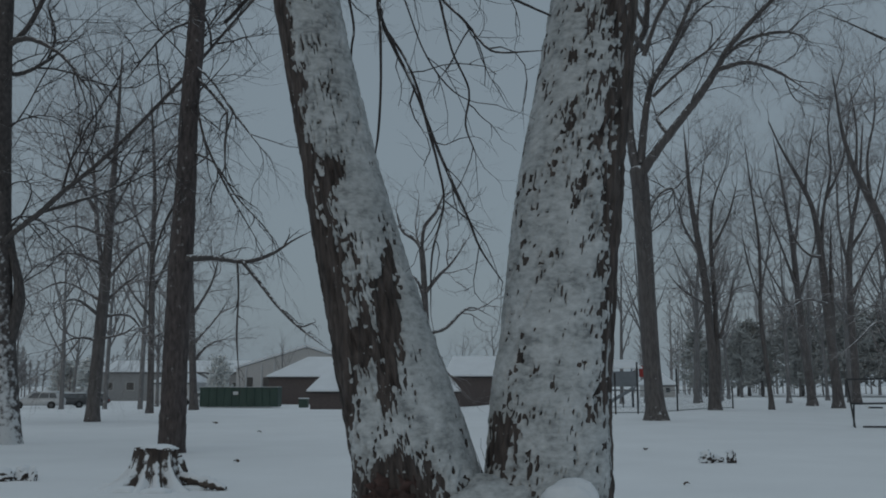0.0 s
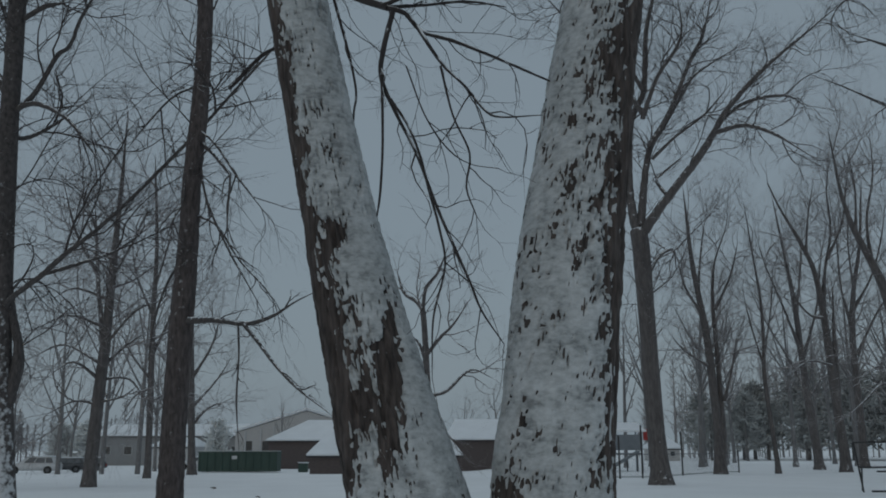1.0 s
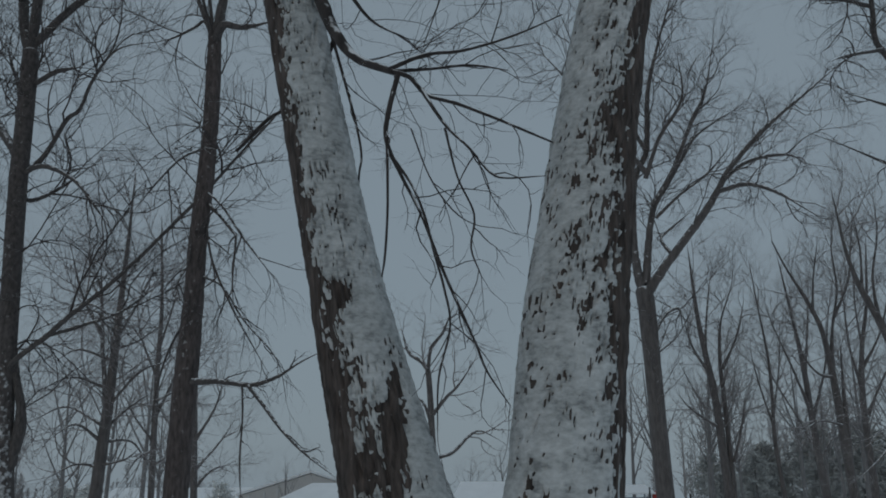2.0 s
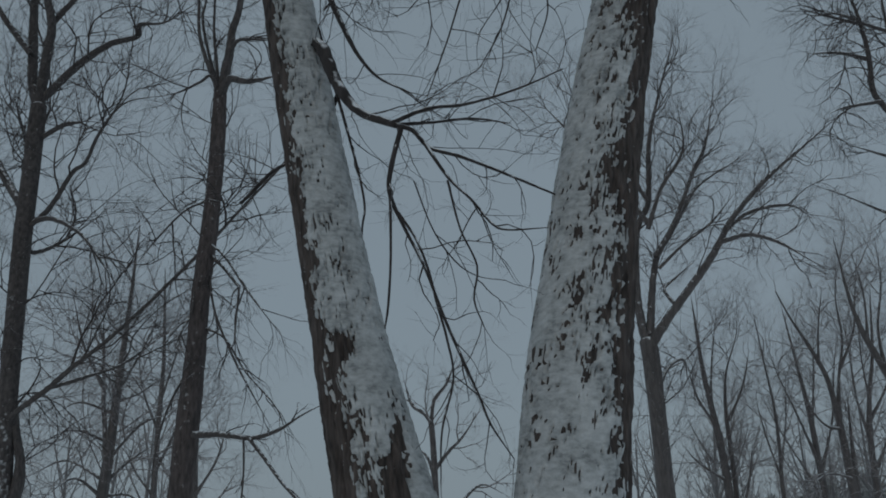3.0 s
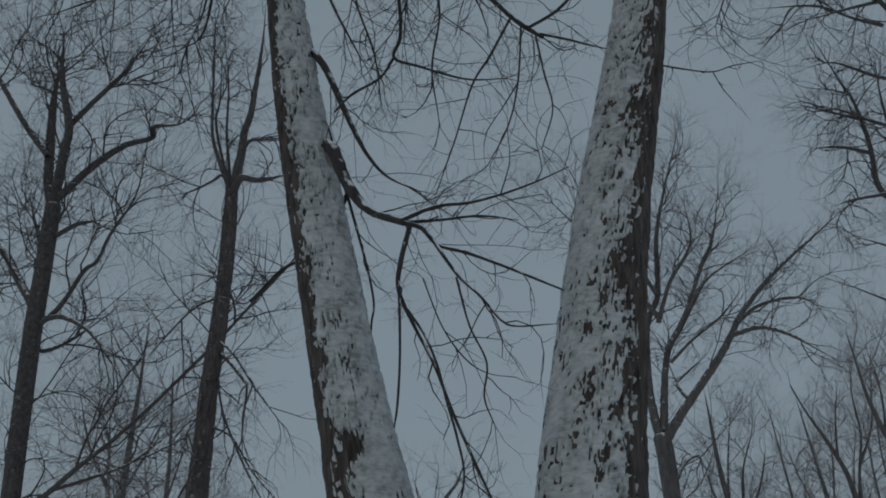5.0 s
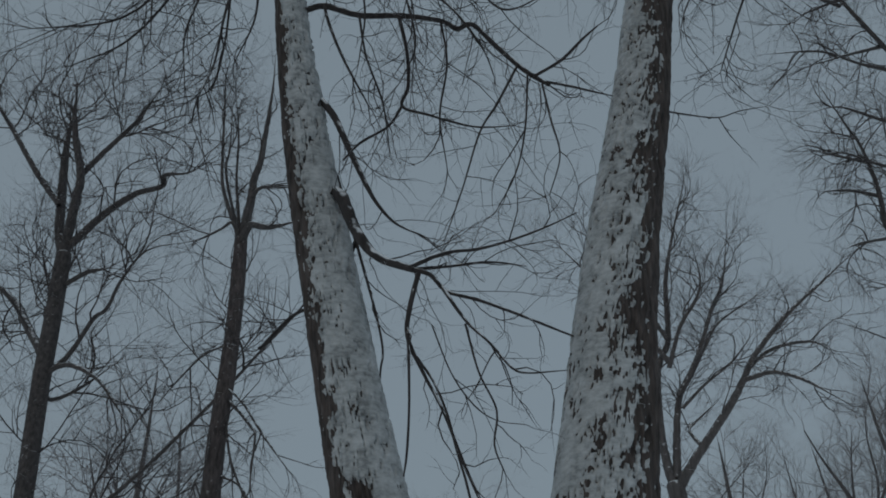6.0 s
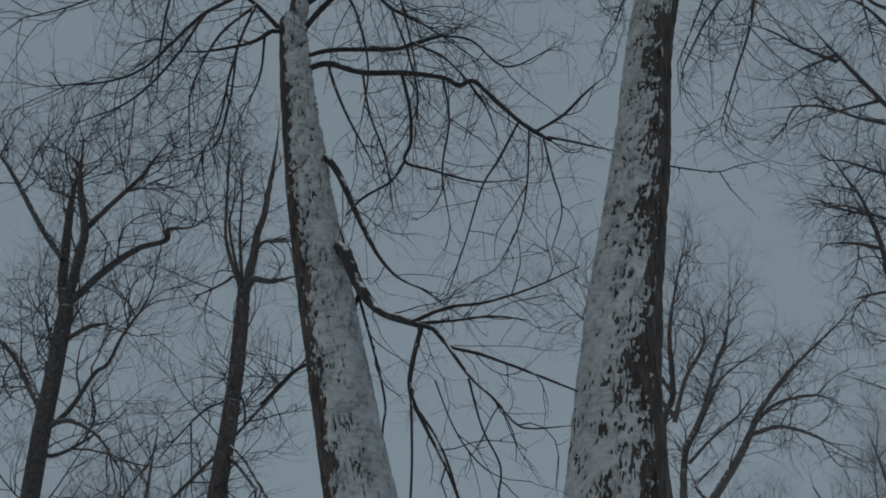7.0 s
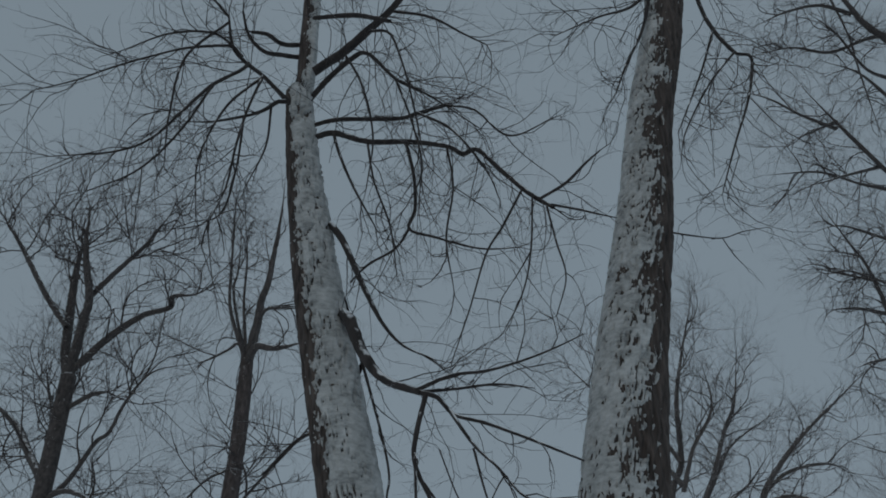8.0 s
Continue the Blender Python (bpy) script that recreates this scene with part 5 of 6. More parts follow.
tree("upright_tree", N_STEM, N_LIMBS, "slim bare tree at the wood's edge", BARK_GREY, TWIG_FAR, 33, 16, 0.0105, [(1.2, 3.9), (1.6, 2.6), (2.0, 1.5), (2.2, 0.85)], 0.3, fine=0.52, crown=0.22)
O_STEM = [
    ("trunk", (), [(24.498, 48, 0.03, 0.6605), (24.519, 48, 1.067, 0.5121), (24.511, 48, 4.068, 0.4562), (24.451, 48, 8.056, 0.4003), (24.061, 48, 10.246, 0.3256), (23.412, 48, 11.988, 0.2494), (22.693, 48, 13.748, 0.1881), (22.261, 48, 15.691, 0.1261), (22.036, 48, 17.986, 0.0635)]),
]

O_LIMBS = [
    ("limb", (1.2, 2.2, -0.5), [(23.551, 48, 11.765, 0.1558), (23.726, 48.333, 14.157, 0.1264), (24.497, 48.667, 16.88, 0.0962), (24.766, 49, 19.682, 0.0488)]),
    ("limb", (1.2, 2.2, -0.5), [(24.406, 48, 8.679, 0.1851), (25.136, 47.5, 11.407, 0.154), (25.118, 47, 14.443, 0.1077)]),
    ("limb", (1.0, 1.4, 0.1), [(24.572, 48, 4.068, 0.1216), (23.188, 47.333, 4.933, 0.1053), (21.761, 46.667, 3.999, 0.0887), (20.371, 46, 3.097, 0.0581)]),
    ("limb", (1.0, 1.4, 0.1), [(24.544, 48, 5.285, 0.1221), (22.941, 47, 5.807, 0.0898), (21.24, 46, 5.131, 0.0585)]),
    ("limb", (1.2, 2.2, -0.5), [(22.889, 48, 13.427, 0.1253), (23.312, 48.5, 16.167, 0.0957), (23.255, 49, 19.004, 0.0487)]),
]

tree("leaning_tree", O_STEM, O_LIMBS, "bare tree leaning over the snow with upright shoots", BARK_GREY, TWIG_FAR, 34, 18, 0.009, [(1.2, 3.6), (1.6, 2.4), (2.1, 1.3), (2.5, 0.7)], 0.3, fine=0.54, crown=0.25)

# ---- more materials ----
BRICK = plain("brown_brick", (0.1, 0.082, 0.08), (0.14, 0.115, 0.11), 3.0, 0.9, 0, 0.3, 0.01, (1, 1, 4))
SIDING = plain("grey_siding", (0.48, 0.475, 0.47), (0.58, 0.57, 0.565), 2.0, 0.8, 0, 0.2, 0.01, (1, 1, 6))
# dark siding lifted to mid grey, haze included in the colour
DARK_SIDING = plain("dark_siding", (0.25, 0.255, 0.26), (0.31, 0.315, 0.32), 2.0, 0.8, 0, 0.2, 0.01, (1, 1, 6))
WHITE_PAINT = plain("white_paint", (0.5, 0.51, 0.52), (0.62, 0.63, 0.64), 3.0, 0.6, 0, 0.1, 0.01)
GREEN_STEEL = plain("green_steel", (0.03, 0.062, 0.052), (0.045, 0.085, 0.07), 1.5, 0.6, 0.0, 0.2, 0.01, (1, 1, 0.3))
BLACK_STEEL = plain("black_steel", (0.03, 0.03, 0.032), (0.06, 0.06, 0.062), 8.0, 0.6, 0.3, 0.1, 0.003)
GREY_STEEL = plain("grey_steel", (0.1, 0.105, 0.11), (0.16, 0.165, 0.17), 8.0, 0.6, 0.3, 0.1, 0.003)
# blue-grey plastic, its tone doubled to take in the haze
BLUE_GREY = plain("blue_grey_plastic", (0.19, 0.215, 0.24), (0.24, 0.265, 0.29), 3.0, 0.6, 0, 0.1, 0.01)
RED_PLASTIC = plain("red_plastic", (0.3, 0.03, 0.03), (0.4, 0.05, 0.045), 3.0, 0.6, 0, 0.1, 0.01)
TYRE = plain("tyre", (0.02, 0.02, 0.02), (0.035, 0.035, 0.035), 20.0, 0.9)
CAR_GLASS = plain("car_glass", (0.1, 0.106, 0.112), (0.16, 0.168, 0.176), 2.0, 0.2, 0, 0)
CAR_WHITE = plain("car_white", (0.5, 0.51, 0.52), (0.6, 0.61, 0.62), 2.0, 0.4, 0, 0)
CAR_DARK = plain("car_dark", (0.05, 0.052, 0.056), (0.085, 0.088, 0.092), 2.0, 0.4, 0, 0)
WINDOW_DARK = plain("window_glass", (0.04, 0.045, 0.05), (0.07, 0.075, 0.08), 1.0, 0.15, 0, 0)
# dark needles seen far off: the pale grey is haze put into the colour
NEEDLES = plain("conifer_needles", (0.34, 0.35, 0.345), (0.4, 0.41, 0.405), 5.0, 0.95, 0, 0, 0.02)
# needles whitened further, for evergreens almost lost in haze
PALE_NEEDLES = plain("hazed_needles", (0.72, 0.74, 0.74), (0.82, 0.84, 0.84), 2.0, 0.95, 0, 0, 0.02)
LOG_WOOD = snowy("log_wood", (0.03, 0.024, 0.022), (0.08, 0.066, 0.06), level=0.4, width=0.12, wind=(-0.3, -0.3, 0.9), scale=9.0)
STUMP_WOOD = snowy("stump_wood", (0.035, 0.027, 0.024), (0.12, 0.096, 0.085), level=0.38, width=0.14, wind=(-0.12, -0.25, 0.95), scale=9.0)
MOUND_WOOD = snowy("mound_wood", (0.035, 0.027, 0.024), (0.1, 0.08, 0.07), level=0.1, width=0.14, wind=(-0.1, -0.3, 0.95), scale=9.0)
ROTTEN = plain("rotten_wood", (0.03, 0.018, 0.016), (0.11, 0.066, 0.058), 16.0, 0.95, 0, 0.8, 0.02)
LEAF = plain("dead_leaf", (0.06, 0.04, 0.03), (0.1, 0.07, 0.05), 30.0, 0.9)
ROOF_SNOW = snow_material("roof_snow", (0.82, 0.85, 0.88), 0.6, 0.2)


def lump(name, x, y, z, rx, ry, rz, mat, parent=None, seed=0, rough=0.25, freq=5.0, label="", detail=4):
    """A rounded uneven mass."""
    bm = bmesh.new()
    bmesh.ops.create_icosphere(bm, subdivisions=detail, radius=1.0)
    for v in bm.verts:
        n = noise.fractal(v.co * freq * 0.4 + Vector((seed * 7.1, seed, 0)), 1.0, 2.0, 4)
        c = v.co * (1 + rough * n)
        v.co = Vector((x + c.x * rx, y + c.y * ry, z + c.z * rz))
    return part(name, bm, mat, parent, label, True)


# snow heaped in the fork, the rotten wound and some shoots
FORK_TREE = bpy.data.objects["twin_stemmed_tree"]
lump("fork_snow", 0.27, 4.8, 0.8, 0.33, 0.24, 0.32, TRUNK_SNOW, FORK_TREE, 2, 0.2, 5, "snow heaped in the fork")
lump("burl_snow", 0.645, 4.6, 1.0, 0.15, 0.14, 0.135, SNOW, FORK_TREE, 5, 0.14, 4, "rounded snow lump on a burl")
lump("burl", 0.66, 4.68, 0.9, 0.15, 0.14, 0.14, NEAR_BARK, FORK_TREE, 6, 0.2, 6)
lump("rotten_wound", -0.2, 4.74, 1.0, 0.19, 0.1, 0.15, ROTTEN, FORK_TREE, 9, 0.5, 9, "red-brown rotten knot wound", 5)
shoots = Tubes()
rng_s = np.random.default_rng(5)
for k in range(7):
    at = np.array([0.17 + 0.1 * rng_s.random(), 5.15, 1.05])
    way = np.array([rng_s.normal() * 0.35, 0.1, 1.0])
    shoots.add(np.array([[*(at + way * 0.05 * i + rng_s.normal(size=3) * 0.006), 0.0022 * (1 - 0.12 * i)] for i in range(6)]), 4)
shoots.build("shoot", TWIG_NEAR, FORK_TREE, "thin brown shoots rising from the fork")

FORK_TREE.location = (0.25, 5.0, 0)
for ob in FORK_TREE.children:
    ob.matrix_parent_inverse = Matrix.Translation((-0.25, -5.0, 0))


# ---- stump, logs and leaves ----
def stump(x, y, radius, height, seed):
    """A sawn stump that spreads into buttress roots."""
    root = tagged(new("tree_stump"), "weathered tree stump with flared roots, capped with snow", "stump")
    root.location = (x, y, 0)
    # degrees, reach and half width of each root
    arms = [(188, 0.62, 13), (214, 0.52, 11), (236, 0.66, 10), (262, 0.36, 12), (288, 0.42, 9), (318, 0.5, 12), (352, 0.42, 14), (60, 0.4, 16), (110, 0.45, 16), (150, 0.4, 16)]
    a = np.linspace(0, 2 * np.pi, 220, endpoint=False)
    zz = np.linspace(-0.1, 1, 64)
    aa, zz = np.meshgrid(a, zz)
    up = np.clip(zz, 0, 1)
    flare = np.exp(-up * 3.4)
    spread, rib = 0, 0
    for t, reach, half in arms:
        d = np.abs((aa - radians(t) + np.pi) % (2 * np.pi) - np.pi) / radians(half)
        spread = np.maximum(spread, reach * np.exp(-(d**2)))
        rib = np.maximum(rib, np.exp(-((d * 0.8) ** 2)))
    cx, cy = np.cos(aa), np.sin(aa)
    r = radius * (0.93 + 0.1 * rib) + flare * (0.1 + spread)
    r = r * (1 + 0.12 * (fbm(cx * 4, cy * 4, zz * 1.2, seed, 3) - 0.5)) + 0.07 * (fbm(cx * 13, cy * 13, zz * 1.1, seed + 3, 3) - 0.5)
    top = height * (1 + 0.12 * (fbm(cx * 2.5, cy * 2.5, 0 * zz, seed + 5, 2) - 0.5))
    v = np.stack([cx * r, cy * r * 0.9, zz * top], -1)
    n, m = aa.shape
    i, j = np.meshgrid(np.arange(n - 1), np.arange(m), indexing="ij")
    q = np.stack([i * m + j, i * m + (j + 1) % m, (i + 1) * m + (j + 1) % m, (i + 1) * m + j], -1).reshape(-1, 4)
    mesh_object("stump_body", v.reshape(-1, 3), q, STUMP_WOOD, root)
    lump("snow_cap", 0.0, 0, height * 0.97, radius * 1.02, radius * 0.9, 0.075, SNOW, root, seed, 0.16, 4)
    # a split slab leans at its back, and a root runs out along the snow
    bm = bmesh.new()
    box(bm, -0.1, -0.09, 0, 0.1, 0.09, height * 0.86, 0.03)
    bmesh.ops.subdivide_edges(bm, edges=bm.edges[:], cuts=3, use_grid_fill=True)
    for w in bm.verts:
        w.co += noise.noise_vector(w.co * 6 + Vector((seed, 0, 0))) * 0.035
    slab_ob = part("split_slab", bm, STUMP_WOOD, root, smooth=True)
    slab_ob.matrix_basis = pose(0.42, 0.12, -0.03, 4, -14, 20)
    k, line = Tubes(), spline([(0.3, 0.0, 0.16, 0.11), (0.52, -0.08, 0.17, 0.1), (0.74, -0.16, 0.14, 0.095), (0.95, -0.22, 0.1, 0.075), (1.16, -0.26, 0.02, 0.05)], 0.03)
    rng = np.random.default_rng(seed)
    line[:, 3] *= 1 + 0.25 * rng.normal(size=len(line)).clip(-1, 1)
    k.add(line, 12)
    k.build("root", STUMP_WOOD, root, "gnarled dark root along the snow")
    for dx, dy, s in ((0.62, -0.18, 0.15), (0.2, -0.62, 0.16), (-0.35, -0.5, 0.18)):
        lump("snow_drift", dx, dy, s * 0.1, s * 1.5, s, s * 0.45, SNOW, root, seed + int(dx * 9), 0.15, 4)


stump(-4.5, 14.3, 0.31, 0.63, 3)


def log_piece(x, y, sizes, seed, label, wood):
    root = tagged(new("snowy_log"), label, "log")
    root.location = (x, y, 0)
    for k, (dx, dy, rx, rz) in enumerate(sizes):
        lump("wood", dx, dy, rz * 0.6, rx, rx * 0.8, rz * 1.25, wood, root, seed + k, 0.32, 6)
        lump("snow_cap", dx - 0.03, dy + 0.04, rz * 1.6, rx * 0.75, rx * 0.65, 0.05, SNOW, root, seed + 20 + k, 0.12, 4)


log_piece(5.5, 18.7, [(-0.08, 0, 0.14, 0.15), (0.14, 0.2, 0.17, 0.09), (0.42, -0.02, 0.1, 0.15)], 31, "short rotten log pieces half buried in snow", LOG_WOOD)
log_piece(-7.2, 15.4, [(-0.25, 0, 0.24, 0.11), (0.08, 0.1, 0.16, 0.13), (0.3, -0.05, 0.07, 0.13)], 51, "low old root mound half buried in snow", MOUND_WOOD)


def fallen_leaf(x, y, s, turn):
    bm = bmesh.new()
    ring = [bm.verts.new((math.cos(a) * s * (1 + 0.3 * math.cos(3 * a)), math.sin(a) * s * 0.7, 0.02 + 0.02 * math.sin(2 * a))) for a in [i * math.pi / 6 for i in range(12)]]
    bm.faces.new(ring)
    made = bmesh.ops.extrude_face_region(bm, geom=bm.faces[:])
    for v in [g for g in made["geom"] if isinstance(g, bmesh.types.BMVert)]:
        v.co.z += 0.012
    ob = part("fallen_leaf", bm, LEAF)
    ob.matrix_basis = pose(x, y, 0.03, 12, 8, turn)
    tagged(ob, "dead brown leaf lying on the snow", "leaf", "leaves on the snow")


for x, y, s, turn in [(-9.6, 38.0, 0.12, 10), (-6.2, 30.6, 0.1, 70), (-4.3, 18.9, 0.06, 30), (5.0, 22.4, 0.07, 120), (3.9, 14.6, 0.05, 200)]:
    fallen_leaf(x, y, s, turn)


# ---- buildings ----
def slab(bm, corners, thick):
    """A sheet with thickness over three or four corners, wound to face up."""
    low = [bm.verts.new(c) for c in corners]
    high = [bm.verts.new((c[0], c[1], c[2] + thick)) for c in corners]
    n = len(corners)
    bm.faces.new(low[::-1])
    bm.faces.new(high)
    for i in range(n):
        bm.faces.new((low[i], low[(i + 1) % n], high[(i + 1) % n], high[i]))


def building(name, label, x0, x1, y0, y1, ground_z, eave, ridge, wall_mat, hip=2.0, over=0.3, windows=(), along="x"):
    """A low house: walls, roof slopes under snow, fascia and windows (x, z, width, height) on the front."""
    root = tagged(new(name), label, "building")
    root.location = ((x0 + x1) / 2, y0, ground_z)
    ox, oy = (x0 + x1) / 2, y0
    bm = bmesh.new()
    box(bm, x0 - ox, 0, 0, x1 - ox, y1 - oy, eave - ground_z)
    if along == "y":
        e, r = eave - ground_z, ridge - ground_z
        a = [bm.verts.new((x, y, z)) for y in (0.0, y1 - oy) for x, z in ((x0 - ox, e), (x1 - ox, e), (0, r - 0.1))]
        bm.faces.new(a[:3])
        bm.faces.new(a[3:][::-1])
    part("wall", bm, wall_mat, root)
    a, b, c, d = x0 - ox - over, x1 - ox + over, -over, y1 - oy + over
    e, r, m = eave - ground_z, ridge - ground_z, (y1 - oy) / 2
    if along == "x":
        p, q = a + hip, b - hip
        slopes = [[(a, c, e), (b, c, e), (q, m, r), (p, m, r)], [(b, d, e), (a, d, e), (p, m, r), (q, m, r)], [(a, d, e), (a, c, e), (p, m, r)], [(b, c, e), (b, d, e), (q, m, r)]]
    else:
        slopes = [[(0, c, r), (0, d, r), (a, d, e), (a, c, e)], [(b, c, e), (b, d, e), (0, d, r), (0, c, r)]]
    for s in slopes:
        bm = bmesh.new()
        slab(bm, s, 0.16 if along == "x" else 0.34)
        part("roof_slope", bm, ROOF_SNOW, root, "snow-covered roof slope")
    bm = bmesh.new()
    box(bm, a, c - 0.02, e - 0.16, b, c + 0.06, e - 0.01)
    if along == "x":
        part("fascia", bm, BLACK_STEEL, root)
    else:
        bm.free()
    for x, z, w, h in windows:
        bm = bmesh.new()
        box(bm, x - ox - w / 2, -0.05, z - ground_z, x - ox + w / 2, 0.1, z - ground_z + h)
        win = part("window", bm, WHITE_PAINT, root)
        bm = bmesh.new()
        box(bm, x - ox - w / 2 + 0.07, -0.07, z - ground_z + 0.07, x - ox + w / 2 - 0.07, 0.02, z - ground_z + h - 0.07)
        part("pane", bm, WINDOW_DARK, win)
    return root


building("brick_shed", "low brown brick shed with a snowy sloping roof", -11.8, 1.3, 80, 88, -0.8, 1.05, 3.2, BRICK, hip=1.6)
building("brick_building", "single-storey brown brick building under a snowy hip roof", -22.1, -10.5, 114, 124, -0.8, 2.65, 5.2, BRICK, hip=4.5)
hall = building("brick_building", "long brown brick building with snowy roof and vent pipe", 0.3, 9.5, 102, 112, -0.8, 2.6, 4.9, BRICK, hip=1.2)
bm = bmesh.new()
box(bm, -1.75, 2.6, 3.9, -1.5, 2.85, 4.8, 0.02)
part("vent_pipe", bm, BLACK_STEEL, hall)
gable = building("gabled_hall", "grey-sided gabled hall with snow along its roof edges", -29.5, -9.5, 128, 150, -0.8, 3.9, 7.0, SIDING, along="y", windows=[(x, 0.6, 1.0, 2.2) for x in (-27.5, -25.2, -23.0)])
for k, x in enumerate((-8.6, -6.4, -4.6)):
    bm = bmesh.new()
    box(bm, x - 0.1, -0.22, 0, x + 0.1, -0.02, 4.9 + 0.35 * k)
    part("pilaster", bm, WHITE_PAINT, gable)
building("long_house", "long low dark-sided house under a snowy roof", -54, -30, 140, 150, -0.8, 3.6, 5.4, DARK_SIDING, hip=1.5, windows=[(-52 + 3.3 * k, 0.8, 1.3, 1.3) for k in range(7)])
building("garage", "small white garage with snowy roof beside the car park", -37.3, -32.2, 116, 124, -0.8, 1.9, 3.0, WHITE_PAINT, hip=1.0, windows=[(-35.6, 0.5, 0.9, 0.9), (-34.2, 0.5, 0.9, 0.9)])
building("far_house", "distant low pale house with snow-covered roof", 28, 31.5, 122, 128, 0.0, 1.6, 3.2, SIDING, hip=1.4, windows=[(29.2, 0.6, 0.7, 0.7), (30.5, 0.6, 0.7, 0.7)])


def container(x0, x1, y, z, height):
    root = tagged(new("waste_container"), "long dark green steel waste container on the snow", "container")
    root.location = ((x0 + x1) / 2, y, z)
    w = (x1 - x0) / 2
    bm = bmesh.new()
    box(bm, -w, 0, 0.12, w, 2.4, height, 0.03)
    part("body", bm, GREEN_STEEL, root)
    for k in range(11):
        x = -w + 0.1 + (2 * w - 0.2) * k / 10
        bm = bmesh.new()
        box(bm, x - 0.06, -0.09, 0.14, x + 0.06, -0.003, height - 0.1, 0.01)
        part("rib", bm, GREEN_STEEL, root)
    bm = bmesh.new()
    box(bm, -w - 0.05, -0.12, height - 0.1, w + 0.05, 2.45, height + 0.04, 0.02)
    part("top_rail", bm, GREEN_STEEL, root)
    bm = bmesh.new()
    box(bm, -w + 3.6, -0.12, height - 0.75, -w + 4.15, -0.095, height - 0.4)
    part("label_plate", bm, WHITE_PAINT, root, "blank white label plate")
    bm = bmesh.new()
    box(bm, -w, 0.05, height + 0.04, w, 2.4, height + 0.12, 0.04)
    part("snow_cover", bm, ROOF_SNOW, root)


container(-26.2, -17.8, 97, -0.82, 2.15)
bm = bmesh.new()
box(bm, -0.5, -0.4, 0, 0.5, 0.4, 0.95, 0.05)
bin_root = tagged(new("waste_bin"), "dark green wheeled waste bin by the brick wall", "bin")
bin_root.location = (-15.3, 99, -0.82)
part("body", bm, GREEN_STEEL, bin_root)
bm = bmesh.new()
box(bm, -0.54, -0.45, 0.95, 0.54, 0.44, 1.05, 0.03)
part("lid", bm, ROOF_SNOW, bin_root, "snow-covered lid")


# ---- parked cars ----
def car(x, y, z, paint, tall, long, label, turn=0):
    """A car seen from its side: tapered cabin, wheel arches, glass, lights and snow."""
    root = tagged(new("parked_car"), label, "car", "parked cars")
    h = long / 2
    sill, belt = 0.32, tall * 0.6
    bm = bmesh.new()
    side = [(-h, 0.5), (-h + 0.1, sill), (h - 0.12, sill), (h, 0.55), (h - 0.02, belt - 0.02), (h - 0.3, belt + 0.06), (-h + 1.2, belt + 0.03), (-h + 0.25, belt - 0.18), (-h + 0.04, belt - 0.32)]
    rows = [[bm.verts.new((px, py, pz)) for px, pz in side] for py in (0.0, 1.8)]
    bm.faces.new(rows[0])
    bm.faces.new(rows[1][::-1])
    for i in range(len(side)):
        k = (i + 1) % len(side)
        bm.faces.new((rows[0][i], rows[1][i], rows[1][k], rows[0][k]))
    bmesh.ops.recalc_face_normals(bm, faces=bm.faces[:])
    bmesh.ops.bevel(bm, geom=bm.edges[:], offset=0.07, segments=2, affect="EDGES")
    part("body", bm, paint, root, smooth=True)
    # the cabin, narrower towards its roof
    low, high = ((-h + 1.1, belt), (h - 0.12, belt)), ((-h + 1.95, tall), (h - 0.55, tall))
    bm = bmesh.new()
    ring = [bm.verts.new(c) for c in ((low[0][0], 0.06, belt), (low[1][0], 0.06, belt), (low[1][0], 1.74, belt), (low[0][0], 1.74, belt),
                                      (high[0][0], 0.26, tall), (high[1][0], 0.26, tall), (high[1][0], 1.54, tall), (high[0][0], 1.54, tall))]
    for f in ((0, 1, 5, 4), (1, 2, 6, 5), (2, 3, 7, 6), (3, 0, 4, 7), (4, 5, 6, 7)):
        bm.faces.new([ring[i] for i in f])
    bmesh.ops.recalc_face_normals(bm, faces=bm.faces[:])
    bmesh.ops.bevel(bm, geom=bm.edges[:], offset=0.05, segments=2, affect="EDGES")
    part("cabin", bm, paint, root, smooth=True)
    for u0, u1 in ((0.14, 0.4), (0.43, 0.7), (0.73, 0.93)):
        bm = bmesh.new()
        corners = []
        for u, w in ((u0, 0.12), (u1, 0.12), (u1, 0.84), (u0, 0.84)):
            a, b = low[0][0] + (low[1][0] - low[0][0]) * u, high[0][0] + (high[1][0] - high[0][0]) * u
            corners.append((a + (b - a) * w, 0.04 + 0.2 * w, belt + (tall - belt) * w))
        front = [bm.verts.new(c) for c in corners]
        back = [bm.verts.new((c[0], c[1] + 0.04, c[2])) for c in corners]
        bm.faces.new(front)
        bm.faces.new(back[::-1])
        for i in range(4):
            bm.faces.new((front[i], back[i], back[(i + 1) % 4], front[(i + 1) % 4]))
        bmesh.ops.recalc_face_normals(bm, faces=bm.faces[:])
        part("side_window", bm, CAR_GLASS, root)
    for px in (-h + 0.88, h - 0.92):
        bm = bmesh.new()
        bmesh.ops.create_cone(bm, cap_ends=True, segments=20, radius1=0.42, radius2=0.42, depth=0.02, matrix=pose(px, -0.006, 0.36, 90, 0, 0))
        part("wheel_arch", bm, TYRE, root)
        bm = bmesh.new()
        bmesh.ops.create_cone(bm, cap_ends=True, segments=20, radius1=0.35, radius2=0.35, depth=0.24, matrix=pose(px, 0.08, 0.35, 90, 0, 0))
        wheel = part("wheel", bm, TYRE, root)
        bm = bmesh.new()
